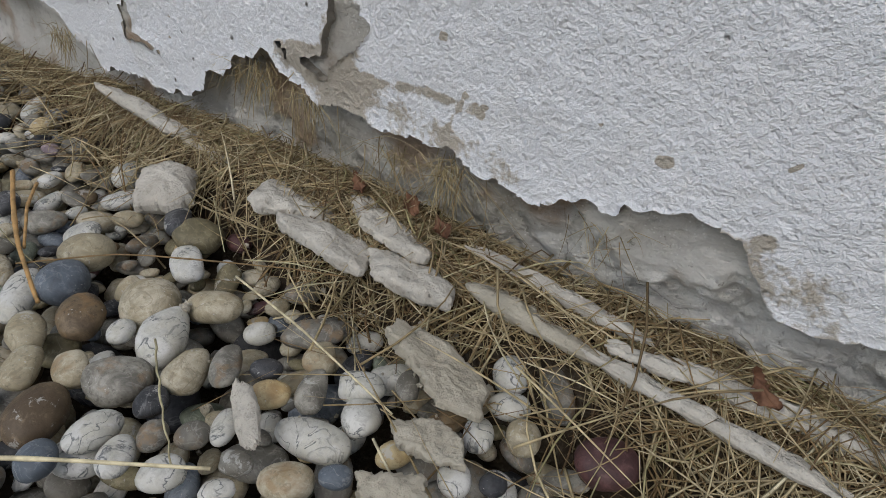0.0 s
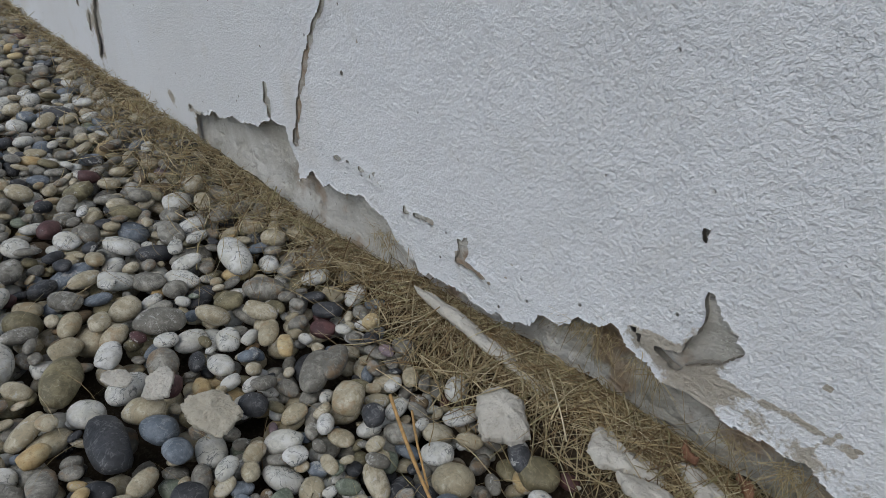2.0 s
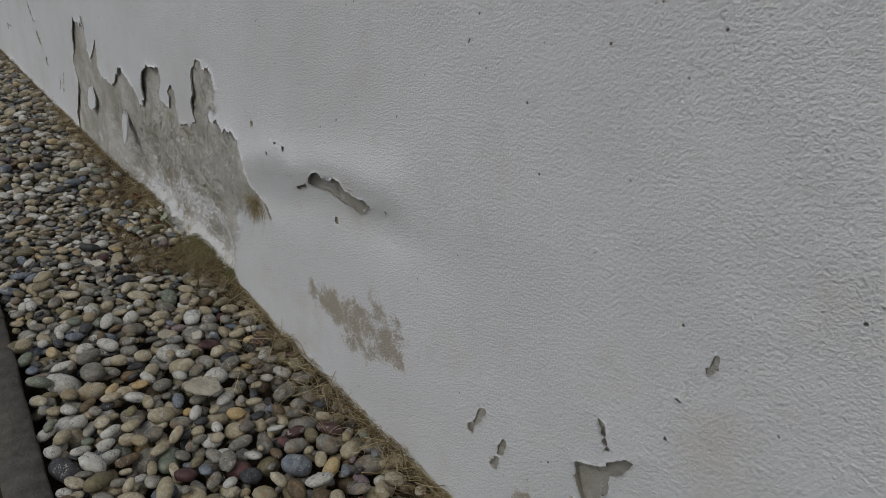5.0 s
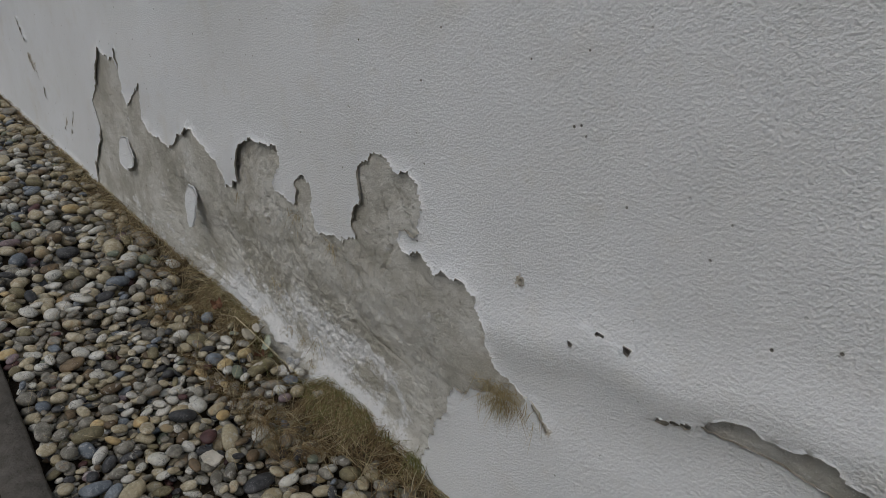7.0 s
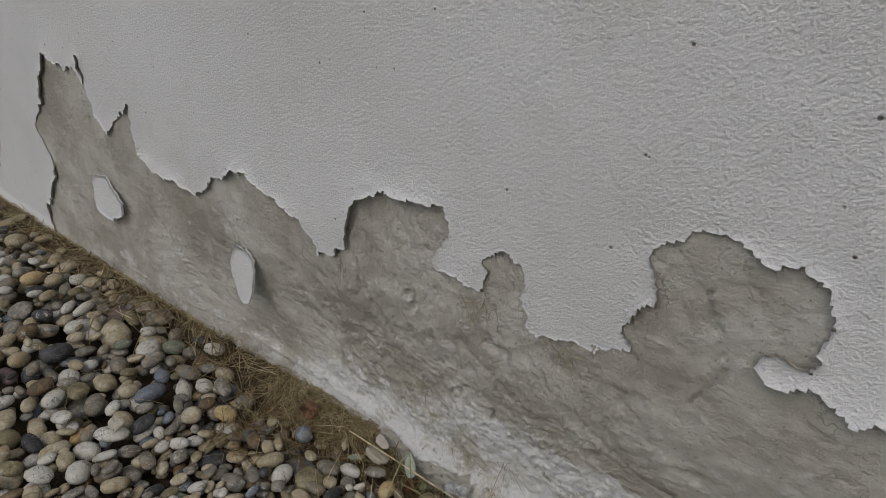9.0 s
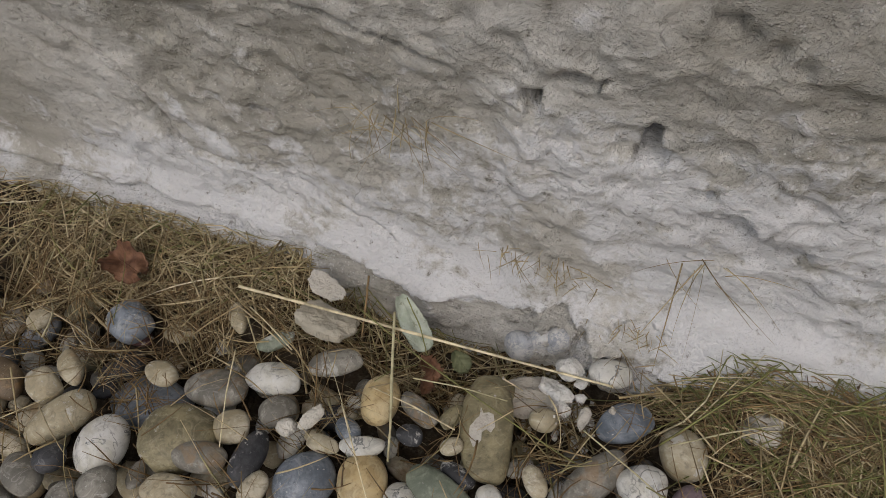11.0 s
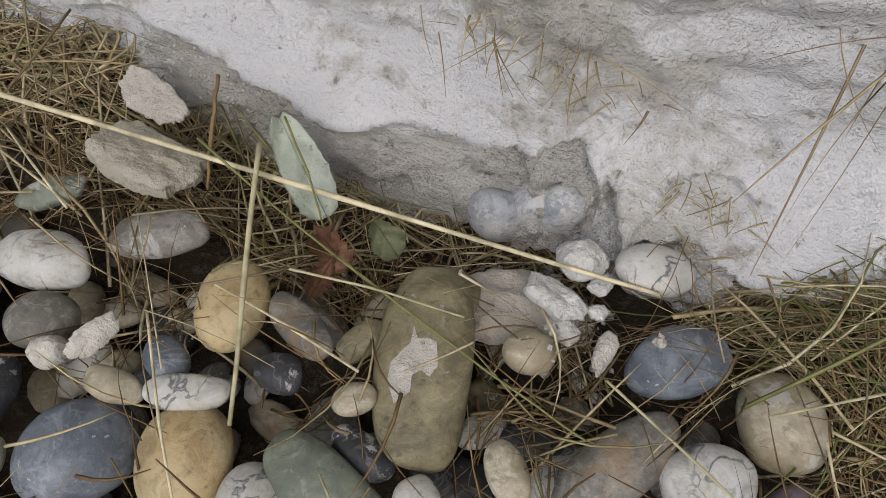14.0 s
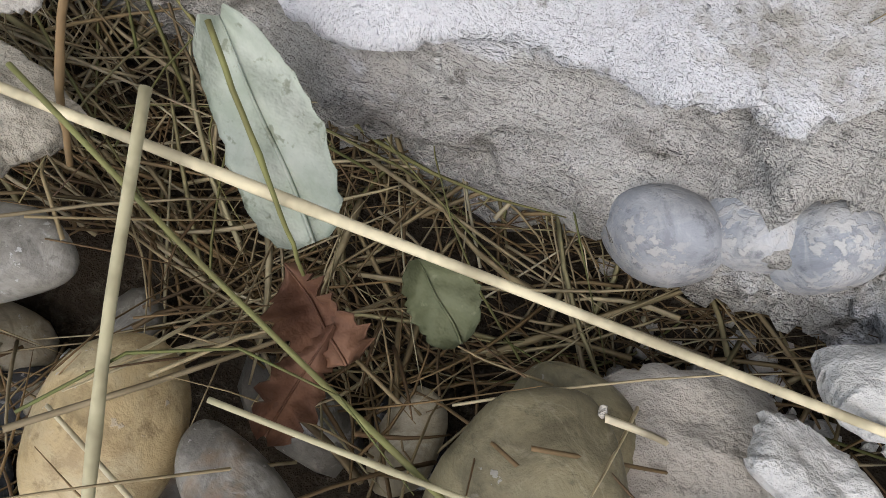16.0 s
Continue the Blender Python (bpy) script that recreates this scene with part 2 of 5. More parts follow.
def pebble_material(name, light, dark, vein=None, vein_amount=0.0, blotch=None, rough=0.5):
    """A river pebble; each one takes its own shade and its own run of veins."""
    m, nt, b = material(name, rough, 0.35)
    k = Net(nt)
    island = k.nt.nodes.new("ShaderNodeNewGeometry").outputs["Random Per Island"]
    own = k.nt.nodes.new("ShaderNodeObjectInfo").outputs["Random"]
    r = k.math("FRACT", k.math("ADD", island, own))
    shift = k.node("ShaderNodeCombineXYZ", X=k.math("MULTIPLY", r, 37.0), Y=k.math("MULTIPLY", r, 91.0), Z=k.math("MULTIPLY", r, 53.0))
    geo = k.coords()
    add = k.nt.nodes.new("ShaderNodeVectorMath")
    k.nt.links.new(geo, add.inputs[0])
    k.nt.links.new(shift.outputs[0], add.inputs[1])
    at = add.outputs[0]
    cloud, fine = k.noise(at, 58, 6, 0.66, 0.5), k.noise(at, 330, 5, 0.7)
    r2 = k.math("FRACT", k.math("MULTIPLY", r, 7.13))
    col = k.mix(r2, light, dark)
    col = k.mix(k.ramp(cloud, [(0.42, 0.0), (0.58, 0.95)]), col, blotch or tuple(c * 0.72 for c in dark))
    if vein:
        wave = k.math("ABSOLUTE", k.math("SUBTRACT", k.noise(at, 70, 4, 0.5, 0.9), 0.5))
        here = k.ramp(k.noise(at, 38, 2), [(0.40, 0.0), (0.52, 1.0)])
        lines = k.math("MULTIPLY", k.ramp(wave, [(0.004, 1.0), (0.024, 0.0)]), here)
        col = k.mix(k.math("MULTIPLY", lines, vein_amount), col, vein)
    # weathered patches, and rusty or chalky stains on some of them
    worn = k.noise(at, 150, 5, 0.72, 0.6)
    col = k.mix(k.ramp(worn, [(0.38, 0.5), (0.50, 0.0)]), col, tuple(c * 0.6 for c in dark))
    col = k.mix(k.ramp(worn, [(0.55, 0.0), (0.68, 0.5)]), col, tuple(min(0.8, c * 1.25 + 0.03) for c in light))
    r3 = k.math("FRACT", k.math("MULTIPLY", r, 23.7))
    stain = k.math("MULTIPLY", k.ramp(k.noise(at, 80, 4, 0.6, 0.4), [(0.52, 0.0), (0.62, 0.45 if name.split("_")[0] in ("cream", "ochre", "brown", "grey") else 0.0)]), k.ramp(r3, [(0.55, 0.0), (0.60, 1.0)]))
    col = k.mix(stain, col, (0.34, 0.20, 0.08))
    chalk = k.math("MULTIPLY", k.ramp(k.noise(at, 95, 5, 0.7, 0.4), [(0.58, 0.0), (0.62, 0.7)]), k.ramp(r3, [(0.30, 1.0), (0.35, 0.0)]))
    col = k.mix(chalk, col, (0.60, 0.59, 0.55))
    col = k.mix(k.ramp(fine, [(0.32, 0.7), (0.44, 0.0)]), col, tuple(c * 0.5 for c in dark))
    limed = name == "lime_dusted_stone"
    dust = k.math("MULTIPLY", k.ramp(k.noise(at, 620, 3), [(0.50, 0.0), (0.57, 1.0)] if limed else [(0.66, 0.0), (0.69, 1.0)]), k.ramp(k.noise(at, 70 if limed else 30, 3), [(0.42, 0.0), (0.56, 0.9)] if limed else [(0.52, 0.0), (0.62, 0.8)]))
    col = k.mix(dust, col, (0.62, 0.61, 0.58))
    col = k.mix(1.0, col, (0.79, 0.79, 0.785), "MULTIPLY")
    k.set(b, "Base Color", col)
    k.set(b, "Roughness", k.math("ADD", rough - 0.1, k.math("MULTIPLY", cloud, 0.25)))
    k.set(b, "Normal", k.bump(dust, 0.4, 0.0006, k.bump(fine, 0.24, 0.0008, k.bump(worn, 0.25, 0.0016, k.bump(cloud, 0.2, 0.003)))))
    return m


PAINT, CORE, SOIL = paint_material(), core_material(), soil_material()
BREAK = mortar_material("broken_plaster_edge", (0.50, 0.47, 0.41), (0.36, 0.33, 0.28))
FLAKE = mortar_material("beige_mortar", (0.46, 0.425, 0.345), (0.34, 0.31, 0.245))
CHALK = mortar_material("chalky_plaster", (0.57, 0.54, 0.475), (0.42, 0.39, 0.335))
CREAM = mortar_material("cream_render", (0.66, 0.62, 0.57), (0.58, 0.53, 0.47), 120)
KERB = mortar_material("grey_concrete", (0.13, 0.12, 0.11), (0.075, 0.07, 0.062))
STRAW = straw_material("dry_straw", [(0.0, (0.46, 0.37, 0.20)), (0.2, (0.26, 0.185, 0.09)), (0.4, (0.56, 0.47, 0.28)), (0.55, (0.36, 0.28, 0.145)), (0.7, (0.64, 0.55, 0.35)), (0.82, (0.17, 0.12, 0.06)), (0.92, (0.38, 0.34, 0.17)), (1.0, (0.74, 0.66, 0.46))])
ROOTS = straw_material("brown_litter", [(0.0, (0.13, 0.08, 0.04)), (0.5, (0.20, 0.13, 0.06)), (0.8, (0.30, 0.2, 0.09)), (1.0, (0.09, 0.055, 0.03))])
GREENSTRAW = straw_material("green_grass", [(0.0, (0.12, 0.14, 0.04)), (0.5, (0.20, 0.21, 0.07)), (1.0, (0.28, 0.26, 0.10))])

KINDS = {
    "white": (pebble_material("white_marble", (0.78, 0.77, 0.74), (0.66, 0.65, 0.60), (0.07, 0.08, 0.09), 0.85, (0.60, 0.58, 0.50)), "white marble pebble with dark veins"),
    "cream": (pebble_material("cream_limestone", (0.64, 0.58, 0.45), (0.46, 0.405, 0.28), (0.22, 0.18, 0.11), 0.5, (0.40, 0.34, 0.22)), "cream limestone pebble with fine brown veins"),
    "ochre": (pebble_material("ochre_quartz", (0.62, 0.48, 0.25), (0.52, 0.36, 0.16), None, 0, (0.60, 0.50, 0.30)), "smooth ochre yellow quartz pebble"),
    "grey": (pebble_material("grey_limestone", (0.42, 0.40, 0.345), (0.23, 0.215, 0.18), (0.55, 0.53, 0.48), 0.35), "mottled grey limestone pebble"),
    "blue": (pebble_material("blue_grey_limestone", (0.30, 0.33, 0.37), (0.17, 0.20, 0.24), (0.50, 0.51, 0.51), 0.4), "smooth blue-grey pebble"),
    "slate": (pebble_material("dark_slate", (0.085, 0.085, 0.09), (0.05, 0.052, 0.058), (0.25, 0.25, 0.25), 0.5), "dark slate-grey pebble"),
    "olive": (pebble_material("olive_sandstone", (0.33, 0.29, 0.17), (0.22, 0.19, 0.11), (0.42, 0.38, 0.26), 0.4), "olive-brown sandstone pebble"),
    "brown": (pebble_material("brown_sandstone", (0.26, 0.19, 0.11), (0.16, 0.115, 0.07)), "rough brown sandstone pebble"),
    "green": (pebble_material("green_grey_limestone", (0.30, 0.33, 0.25), (0.21, 0.24, 0.18), (0.50, 0.52, 0.44), 0.4), "smooth green-grey pebble"),
    "plum": (pebble_material("plum_porphyry", (0.33, 0.25, 0.26), (0.25, 0.19, 0.21), (0.5, 0.47, 0.46), 0.3), "dull plum-coloured pebble"),
    "maroon": (pebble_material("maroon_porphyry", (0.16, 0.075, 0.07), (0.11, 0.055, 0.055)), "dark red porphyry pebble"),
}
KIND_NAMES = list(KINDS)
KIND_SHARE = [0.15, 0.27, 0.02, 0.30, 0.05, 0.07, 0.06, 0.035, 0.02, 0.01, 0.015]


# ---- mesh helpers ----
def mesh_from(name, verts, quads=None, tris=None, mats=(), index=None, smooth_shade=True):
    """A mesh from numpy arrays of quads and triangles."""
    me = bpy.data.meshes.new(name)
    verts = np.asarray(verts, np.float32)
    quads = np.zeros((0, 4), np.int32) if quads is None else np.asarray(quads, np.int32)
    tris = np.zeros((0, 3), np.int32) if tris is None else np.asarray(tris, np.int32)
    me.vertices.add(len(verts))
    me.vertices.foreach_set("co", verts.ravel())
    loops = np.concatenate([quads.ravel(), tris.ravel()])
    me.loops.add(len(loops))
    me.loops.foreach_set("vertex_index", loops)
    n = len(quads) + len(tris)
    me.polygons.add(n)
    starts = np.concatenate([np.arange(len(quads)) * 4, len(quads) * 4 + np.arange(len(tris)) * 3]).astype(np.int32)
    me.polygons.foreach_set("loop_start", starts)
    for m in mats:
        me.materials.append(m)
    if index is not None:
        me.polygons.foreach_set("material_index", np.asarray(index, np.int32))
    me.polygons.foreach_set("use_smooth", np.full(n, smooth_shade))
    me.update(calc_edges=True)
    me.validate()
    return me


def part(name, bm, mat, parent, label=""):
    me = bpy.data.meshes.new(name)
    bm.to_mesh(me)
    bm.free()
    if mat is not None:
        me.materials.append(mat)
    ob = new(name, me)
    ob.parent = parent
    return tagged(ob, label)


def float_attr(me, name, values):
    a = me.attributes.new(name, "FLOAT", "POINT")
    a.data.foreach_set("value", np.asarray(values, np.float32))


def spans(*pieces):
    """Coordinates with a step of their own in each stretch (start, end, step)."""
    out = [np.linspace(a, b, max(2, int(round((b - a) / s)) + 1))[:-1] for a, b, s in pieces]
    return np.concatenate(out + [[pieces[-1][1]]])


# ---- the wall: outlines of the lost plaster, along the wall and up ----
LEDGE = 0.757
GAP_EAST = [(-0.33, 0.04), (-0.309, 0.036), (-0.268, 0.039), (-0.227, 0.041), (-0.195, 0.045), (-0.177, 0.057), (-0.157, 0.066), (-0.152, 0.079), (-0.131, 0.091), (-0.111, 0.099),
            (-0.096, 0.099), (-0.088, 0.112), (-0.071, 0.098), (-0.048, 0.093), (-0.026, 0.088), (-0.002, 0.088), (0.033, 0.085), (0.066, 0.086), (0.085, 0.081), (0.107, 0.08),
            (0.129, 0.084), (0.136, 0.09), (0.151, 0.093), (0.161, 0.089), (0.167, 0.1), (0.182, 0.107), (0.197, 0.108), (0.211, 0.103), (0.223, 0.095), (0.23, 0.085),
            (0.236, 0.075), (0.245, 0.067), (0.26, 0.069), (0.285, 0.076), (0.36, 0.07), (0.5, 0.06), (0.9, 0.05), (0.9, -0.1), (-0.33, -0.1)]
GAP_MIDDLE = [(-0.86, -0.1), (-0.85, 0.05), (-0.824, 0.056), (-0.715, 0.078), (-0.647, 0.088), (-0.609, 0.112), (-0.573, 0.118), (-0.559, 0.095), (-0.545, 0.072), (-0.552, 0.046),
              (-0.518, 0.077), (-0.492, 0.062), (-0.42, 0.083), (-0.38, 0.075), (-0.353, 0.054), (-0.321, 0.042), (-0.32, -0.1)]
SPUR = [(-0.034, 0.121), (-0.028, 0.139), (-0.027, 0.16), (-0.031, 0.182), (-0.043, 0.214), (-0.038, 0.233), (-0.032, 0.233), (-0.037, 0.213), (-0.025, 0.184), (-0.014, 0.162),
        (-0.001, 0.152), (0.005, 0.139), (-0.016, 0.119), (-0.03, 0.10), (-0.066, 0.105), (-0.072, 0.118)]
PEEL_WEST = [(-3.773, -0.1), (-3.773, 0.065), (-3.67, 0.184), (-3.724, 0.266), (-3.643, 0.356), (-3.582, 0.447), (-3.547, 0.422), (-3.475, 0.43), (-3.429, 0.36), (-3.401, 0.316),
             (-3.336, 0.382), (-3.302, 0.318), (-3.25, 0.289), (-3.132, 0.29), (-3.098, 0.324), (-3.011, 0.357), (-2.952, 0.343), (-2.889, 0.323), (-2.859, 0.28), (-2.829, 0.287),
             (-2.792, 0.327), (-2.779, 0.381), (-2.753, 0.409), (-2.697, 0.405), (-2.645, 0.419), (-2.638, 0.386), (-2.66, 0.345), (-2.60, 0.25), (-2.55, 0.1), (-2.55, -0.1)]
PEEL_EAST = [(-2.75, -0.1), (-2.75, 0.1), (-2.72, 0.30), (-2.67, 0.355), (-2.64, 0.339), (-2.594, 0.331), (-2.582, 0.377), (-2.558, 0.391), (-2.541, 0.372), (-2.528, 0.306), (-2.475, 0.31),
             (-2.406, 0.333), (-2.426, 0.348), (-2.422, 0.375), (-2.402, 0.4), (-2.416, 0.44), (-2.384, 0.475), (-2.356, 0.479), (-2.3, 0.468), (-2.277, 0.461), (-2.266, 0.428),
             (-2.271, 0.396), (-2.301, 0.38), (-2.302, 0.353), (-2.258, 0.366), (-2.229, 0.353), (-2.175, 0.361), (-2.149, 0.338), (-2.124, 0.309), (-2.112, 0.285), (-2.088, 0.265),
             (-2.046, 0.255), (-2.07, 0.24), (-2.136, 0.223), (-2.182, 0.2), (-2.189, 0.162), (-2.215, 0.09), (-2.235, 0.001), (-2.235, -0.1)]
LIP = [(-1.86, 0.353), (-1.838, 0.378), (-1.77, 0.393), (-1.742, 0.39), (-1.714, 0.378), (-1.678, 0.384), (-1.663, 0.373), (-1.699, 0.356), (-1.736, 0.36), (-1.783, 0.357), (-1.831, 0.359)]
CURL = [(-1.301, 0.034), (-1.286, 0.111), (-1.239, 0.179), (-1.249, 0.219), (-1.206, 0.254), (-1.167, 0.286), (-1.209, 0.234), (-1.216, 0.171), (-1.237, 0.128), (-1.262, 0.05)]
CRACK_TREE = [(-0.552, 0.10), (-0.546, 0.129), (-0.533, 0.17), (-0.513, 0.219), (-0.498, 0.25), (-0.482, 0.267), (-0.471, 0.29), (-0.468, 0.317), (-0.465, 0.34), (-0.444, 0.36), (-0.43, 0.375)]
CRACK_TWIG = [(-0.465, 0.34), (-0.489, 0.33), (-0.504, 0.343), (-0.509, 0.356)]
CRACKS = [([(-3.686, 0.268), (-3.667, 0.198), (-3.679, 0.079)], 0.012), ([(-3.304, 0.40), (-3.36, 0.294)], 0.010), ([(-3.442, 0.455), (-3.456, 0.366)], 0.009), ([(-4.376, 0.263), (-4.345, 0.219)], 0.010), ([(-3.967, 0.181), (-4.044, 0.079)], 0.005), ([(-2.027, 0.337), (-2.019, 0.318)], 0.003), ([(-0.609, 0.135), (-0.613, 0.12)], 0.006), ([(-0.259, 0.079), (-0.25, 0.104)], 0.005), ([(-0.47, 0.112), (-0.43, 0.118), (-0.385, 0.112)], 0.0026), ([(-0.34, 0.098), (-0.30, 0.102)], 0.0024), ([(-1.42, 0.15), (-1.40, 0.19)], 0.006), ([(-1.24, 0.30), (-1.22, 0.26)], 0.004), ([(-4.52, 0.41), (-4.45, 0.34)], 0.012), ([(-4.46, 0.28), (-4.40, 0.24)], 0.010), ([(-4.30, 0.24), (-4.28, 0.17)], 0.008), ([(-4.1, 0.10), (-4.06, 0.13)], 0.006), (CRACK_TREE, 0.0052), (CRACK_TWIG, 0.006), ([(-0.482, 0.328), (-0.467, 0.335)], 0.010), ([(-0.425, 0.382), (-0.421, 0.387)], 0.004), ([(-0.397, 0.404), (-0.394, 0.409)], 0.005), ([(-0.412, 0.405), (-0.391, 0.442)], 0.0016), ([(-1.133, 0.45), (-1.14, 0.405), (-1.166, 0.351), (-1.165, 0.309), (-1.167, 0.286)], 0.0022),
          ([(-2.001, 0.395), (-1.972, 0.394), (-1.939, 0.392)], 0.003), ([(-1.909, 0.33), (-1.862, 0.352)], 0.003), ([(-1.359, 0.166), (-1.372, 0.12)], 0.006), ([(-1.325, 0.08), (-1.31, 0.11)], 0.006), ([(-2.046, 0.255), (-2.02, 0.235)], 0.004),
          ([(-0.261, 0.10), (-0.255, 0.08), (-0.235, 0.078), (-0.215, 0.074)], 0.0022), ([(-0.62, 0.135), (-0.615, 0.155)], 0.006), ([(-3.336, 0.382), (-3.35, 0.25), (-3.40, 0.12)], 0.004)]
CHIPS = [(0.10, 0.13, 2), (0.205, 0.119, 2), (0.229, 0.104, 5), (0.218, 0.131, 2), (0.228, 0.137, 2), (0.116, 0.146, 2), (0.149, 0.131, 2), (0.247, 0.133, 3), (-0.195, 0.107, 4), (0.057, 0.15, 4), (0.021, 0.153, 3), (0.18, 0.124, 5), (-0.261, 0.085, 4), (0.159, 0.16, 2), (0.10, 0.135, 2), (0.085, 0.12, 3), (0.23, 0.14, 2), (-0.12, 0.13, 3), (-0.2, 0.09, 3), (0.14, 0.11, 2), (-0.36, 0.30, 4), (-0.3, 0.2, 3), (-0.42, 0.25, 3)]
PITS = [(-0.271, 0.319, 5), (-0.243, 0.299, 5), (-0.43, 0.162, 4), (-0.37, 0.346, 4), (-0.448, 0.212, 5), (-0.734, 0.401, 4), (-0.395, 0.406, 5), (-0.393, 0.119, 5), (-0.34, 0.102, 4), (-0.274, 0.196, 3), (-0.832, 0.292, 3), (-0.945, 0.055, 5), (-0.87, 0.055, 5), (-0.728, 0.126, 4), (-0.822, 0.174, 3), (-0.716, 0.223, 3), (-2.006, 0.368, 6),
        (-1.817, 0.661, 6), (-2.09, 0.403, 8), (-1.775, 0.317, 9), (-1.633, 0.377, 8),
        (-1.477, 0.41, 5), (-0.399, 0.40, 5), (-0.72, 0.403, 4), (-0.922, 0.247, 5), (-2.40, 0.733, 9)]


def plaster_sdf(X, Z):
    """Below zero where the coat is lost."""
    rag = 0.009 * fbm(X, Z, 0.045, 3, 3) + (0.008 + 0.005 * smooth(-1.9, -2.1, X)) * fbm(X, Z, 0.016, 3, 5)
    d = np.full(X.shape, 1.0)
    for outline in (GAP_EAST, GAP_MIDDLE, SPUR, PEEL_WEST, PEEL_EAST, LIP, CURL):
        d = np.minimum(d, poly_sdf(X, Z, outline))
    d = d + rag
    for pts, half in CRACKS:
        d = np.minimum(d, line_dist(X, Z, pts) - 0.66 * half * (1.0 + 1.6 * fbm(X, Z, 0.018, 2, 9)) + 0.0040 * fbm(X, Z, 0.010, 3, 10))
    for x, z, r in PITS:
        d = np.minimum(d, np.hypot(X - x, Z - z) - r * 0.00055 * (1 + 0.9 * fbm(X, Z, 0.008, 2, 4)))
    return d


CRUST_X = [-3.3, -2.85, -2.748, -2.721, -2.692, -2.662, -2.627, -2.595, -2.575, -2.5, -2.2]
CRUST_Z = [0.03, 0.022, 0.019, 0.016, 0.007, 0.009, 0.010, 0.022, 0.004, 0.0, 0.0]
BAND_X = [-3.7, -3.3, -3.0, -2.843, -2.777, -2.718, -2.673, -2.6, -2.5, -2.2]
BAND_Z = [0.03, 0.06, 0.062, 0.076, 0.066, 0.05, 0.034, 0.036, 0.03, 0.035]
DENTS = [(-2.573, 0.140, 4, 13, 45), (-2.570, 0.133, 8, 6, 45), (-2.623, 0.152, 4, 6, 25), (-2.605, 0.167, 9, 3, 25), (-2.69, 0.266, 6, 11, 12), (-2.70, 0.275, 8, 4, 10), (-2.771, 0.106, 8, 5, 6),
         (-2.786, 0.257, 4, 8, 7), (-2.568, 0.258, 22, 5, 5), (-2.53, 0.10, 12, 7, 7), (-2.50, 0.09, 7, 5, 7), (-2.545, 0.115, 5, 4, 9), (-2.848, 0.075, 4, 16, 6), (-2.44, 0.16, 6, 8, 8), (-2.582, 0.012, 4, 9, 8), (-2.555, 0.018, 14, 3, 6)]

CORE_CRACKS = [[(-2.852, 0.093), (-2.847, 0.063), (-2.80, 0.06)], [(-2.773, 0.057), (-2.722, 0.038), (-2.70, 0.028)], [(-2.79, 0.29), (-2.755, 0.218), (-2.73, 0.19)], [(-2.93, 0.22), (-2.90, 0.15), (-2.86, 0.12), (-2.84, 0.06)],
               [(-2.62, 0.24), (-2.57, 0.21), (-2.53, 0.19)], [(-3.12, 0.25), (-3.05, 0.12), (-2.99, 0.09)], [(-2.45, 0.20), (-2.38, 0.16), (-2.30, 0.15)], [(-2.36, 0.42), (-2.33, 0.35), (-2.35, 0.30)], [(-3.38, 0.25), (-3.25, 0.16), (-3.2, 0.08)], [(-2.73, 0.18), (-2.66, 0.16)]]


def terraces(X, Z, size, count, seed):
    """Flat layers with ragged broken rims."""
    level = fbm(X, Z * 1.2, size, 5, seed, 0.55) * count
    base = np.floor(level)
    return base + smooth(0.90, 1.0, level - base)


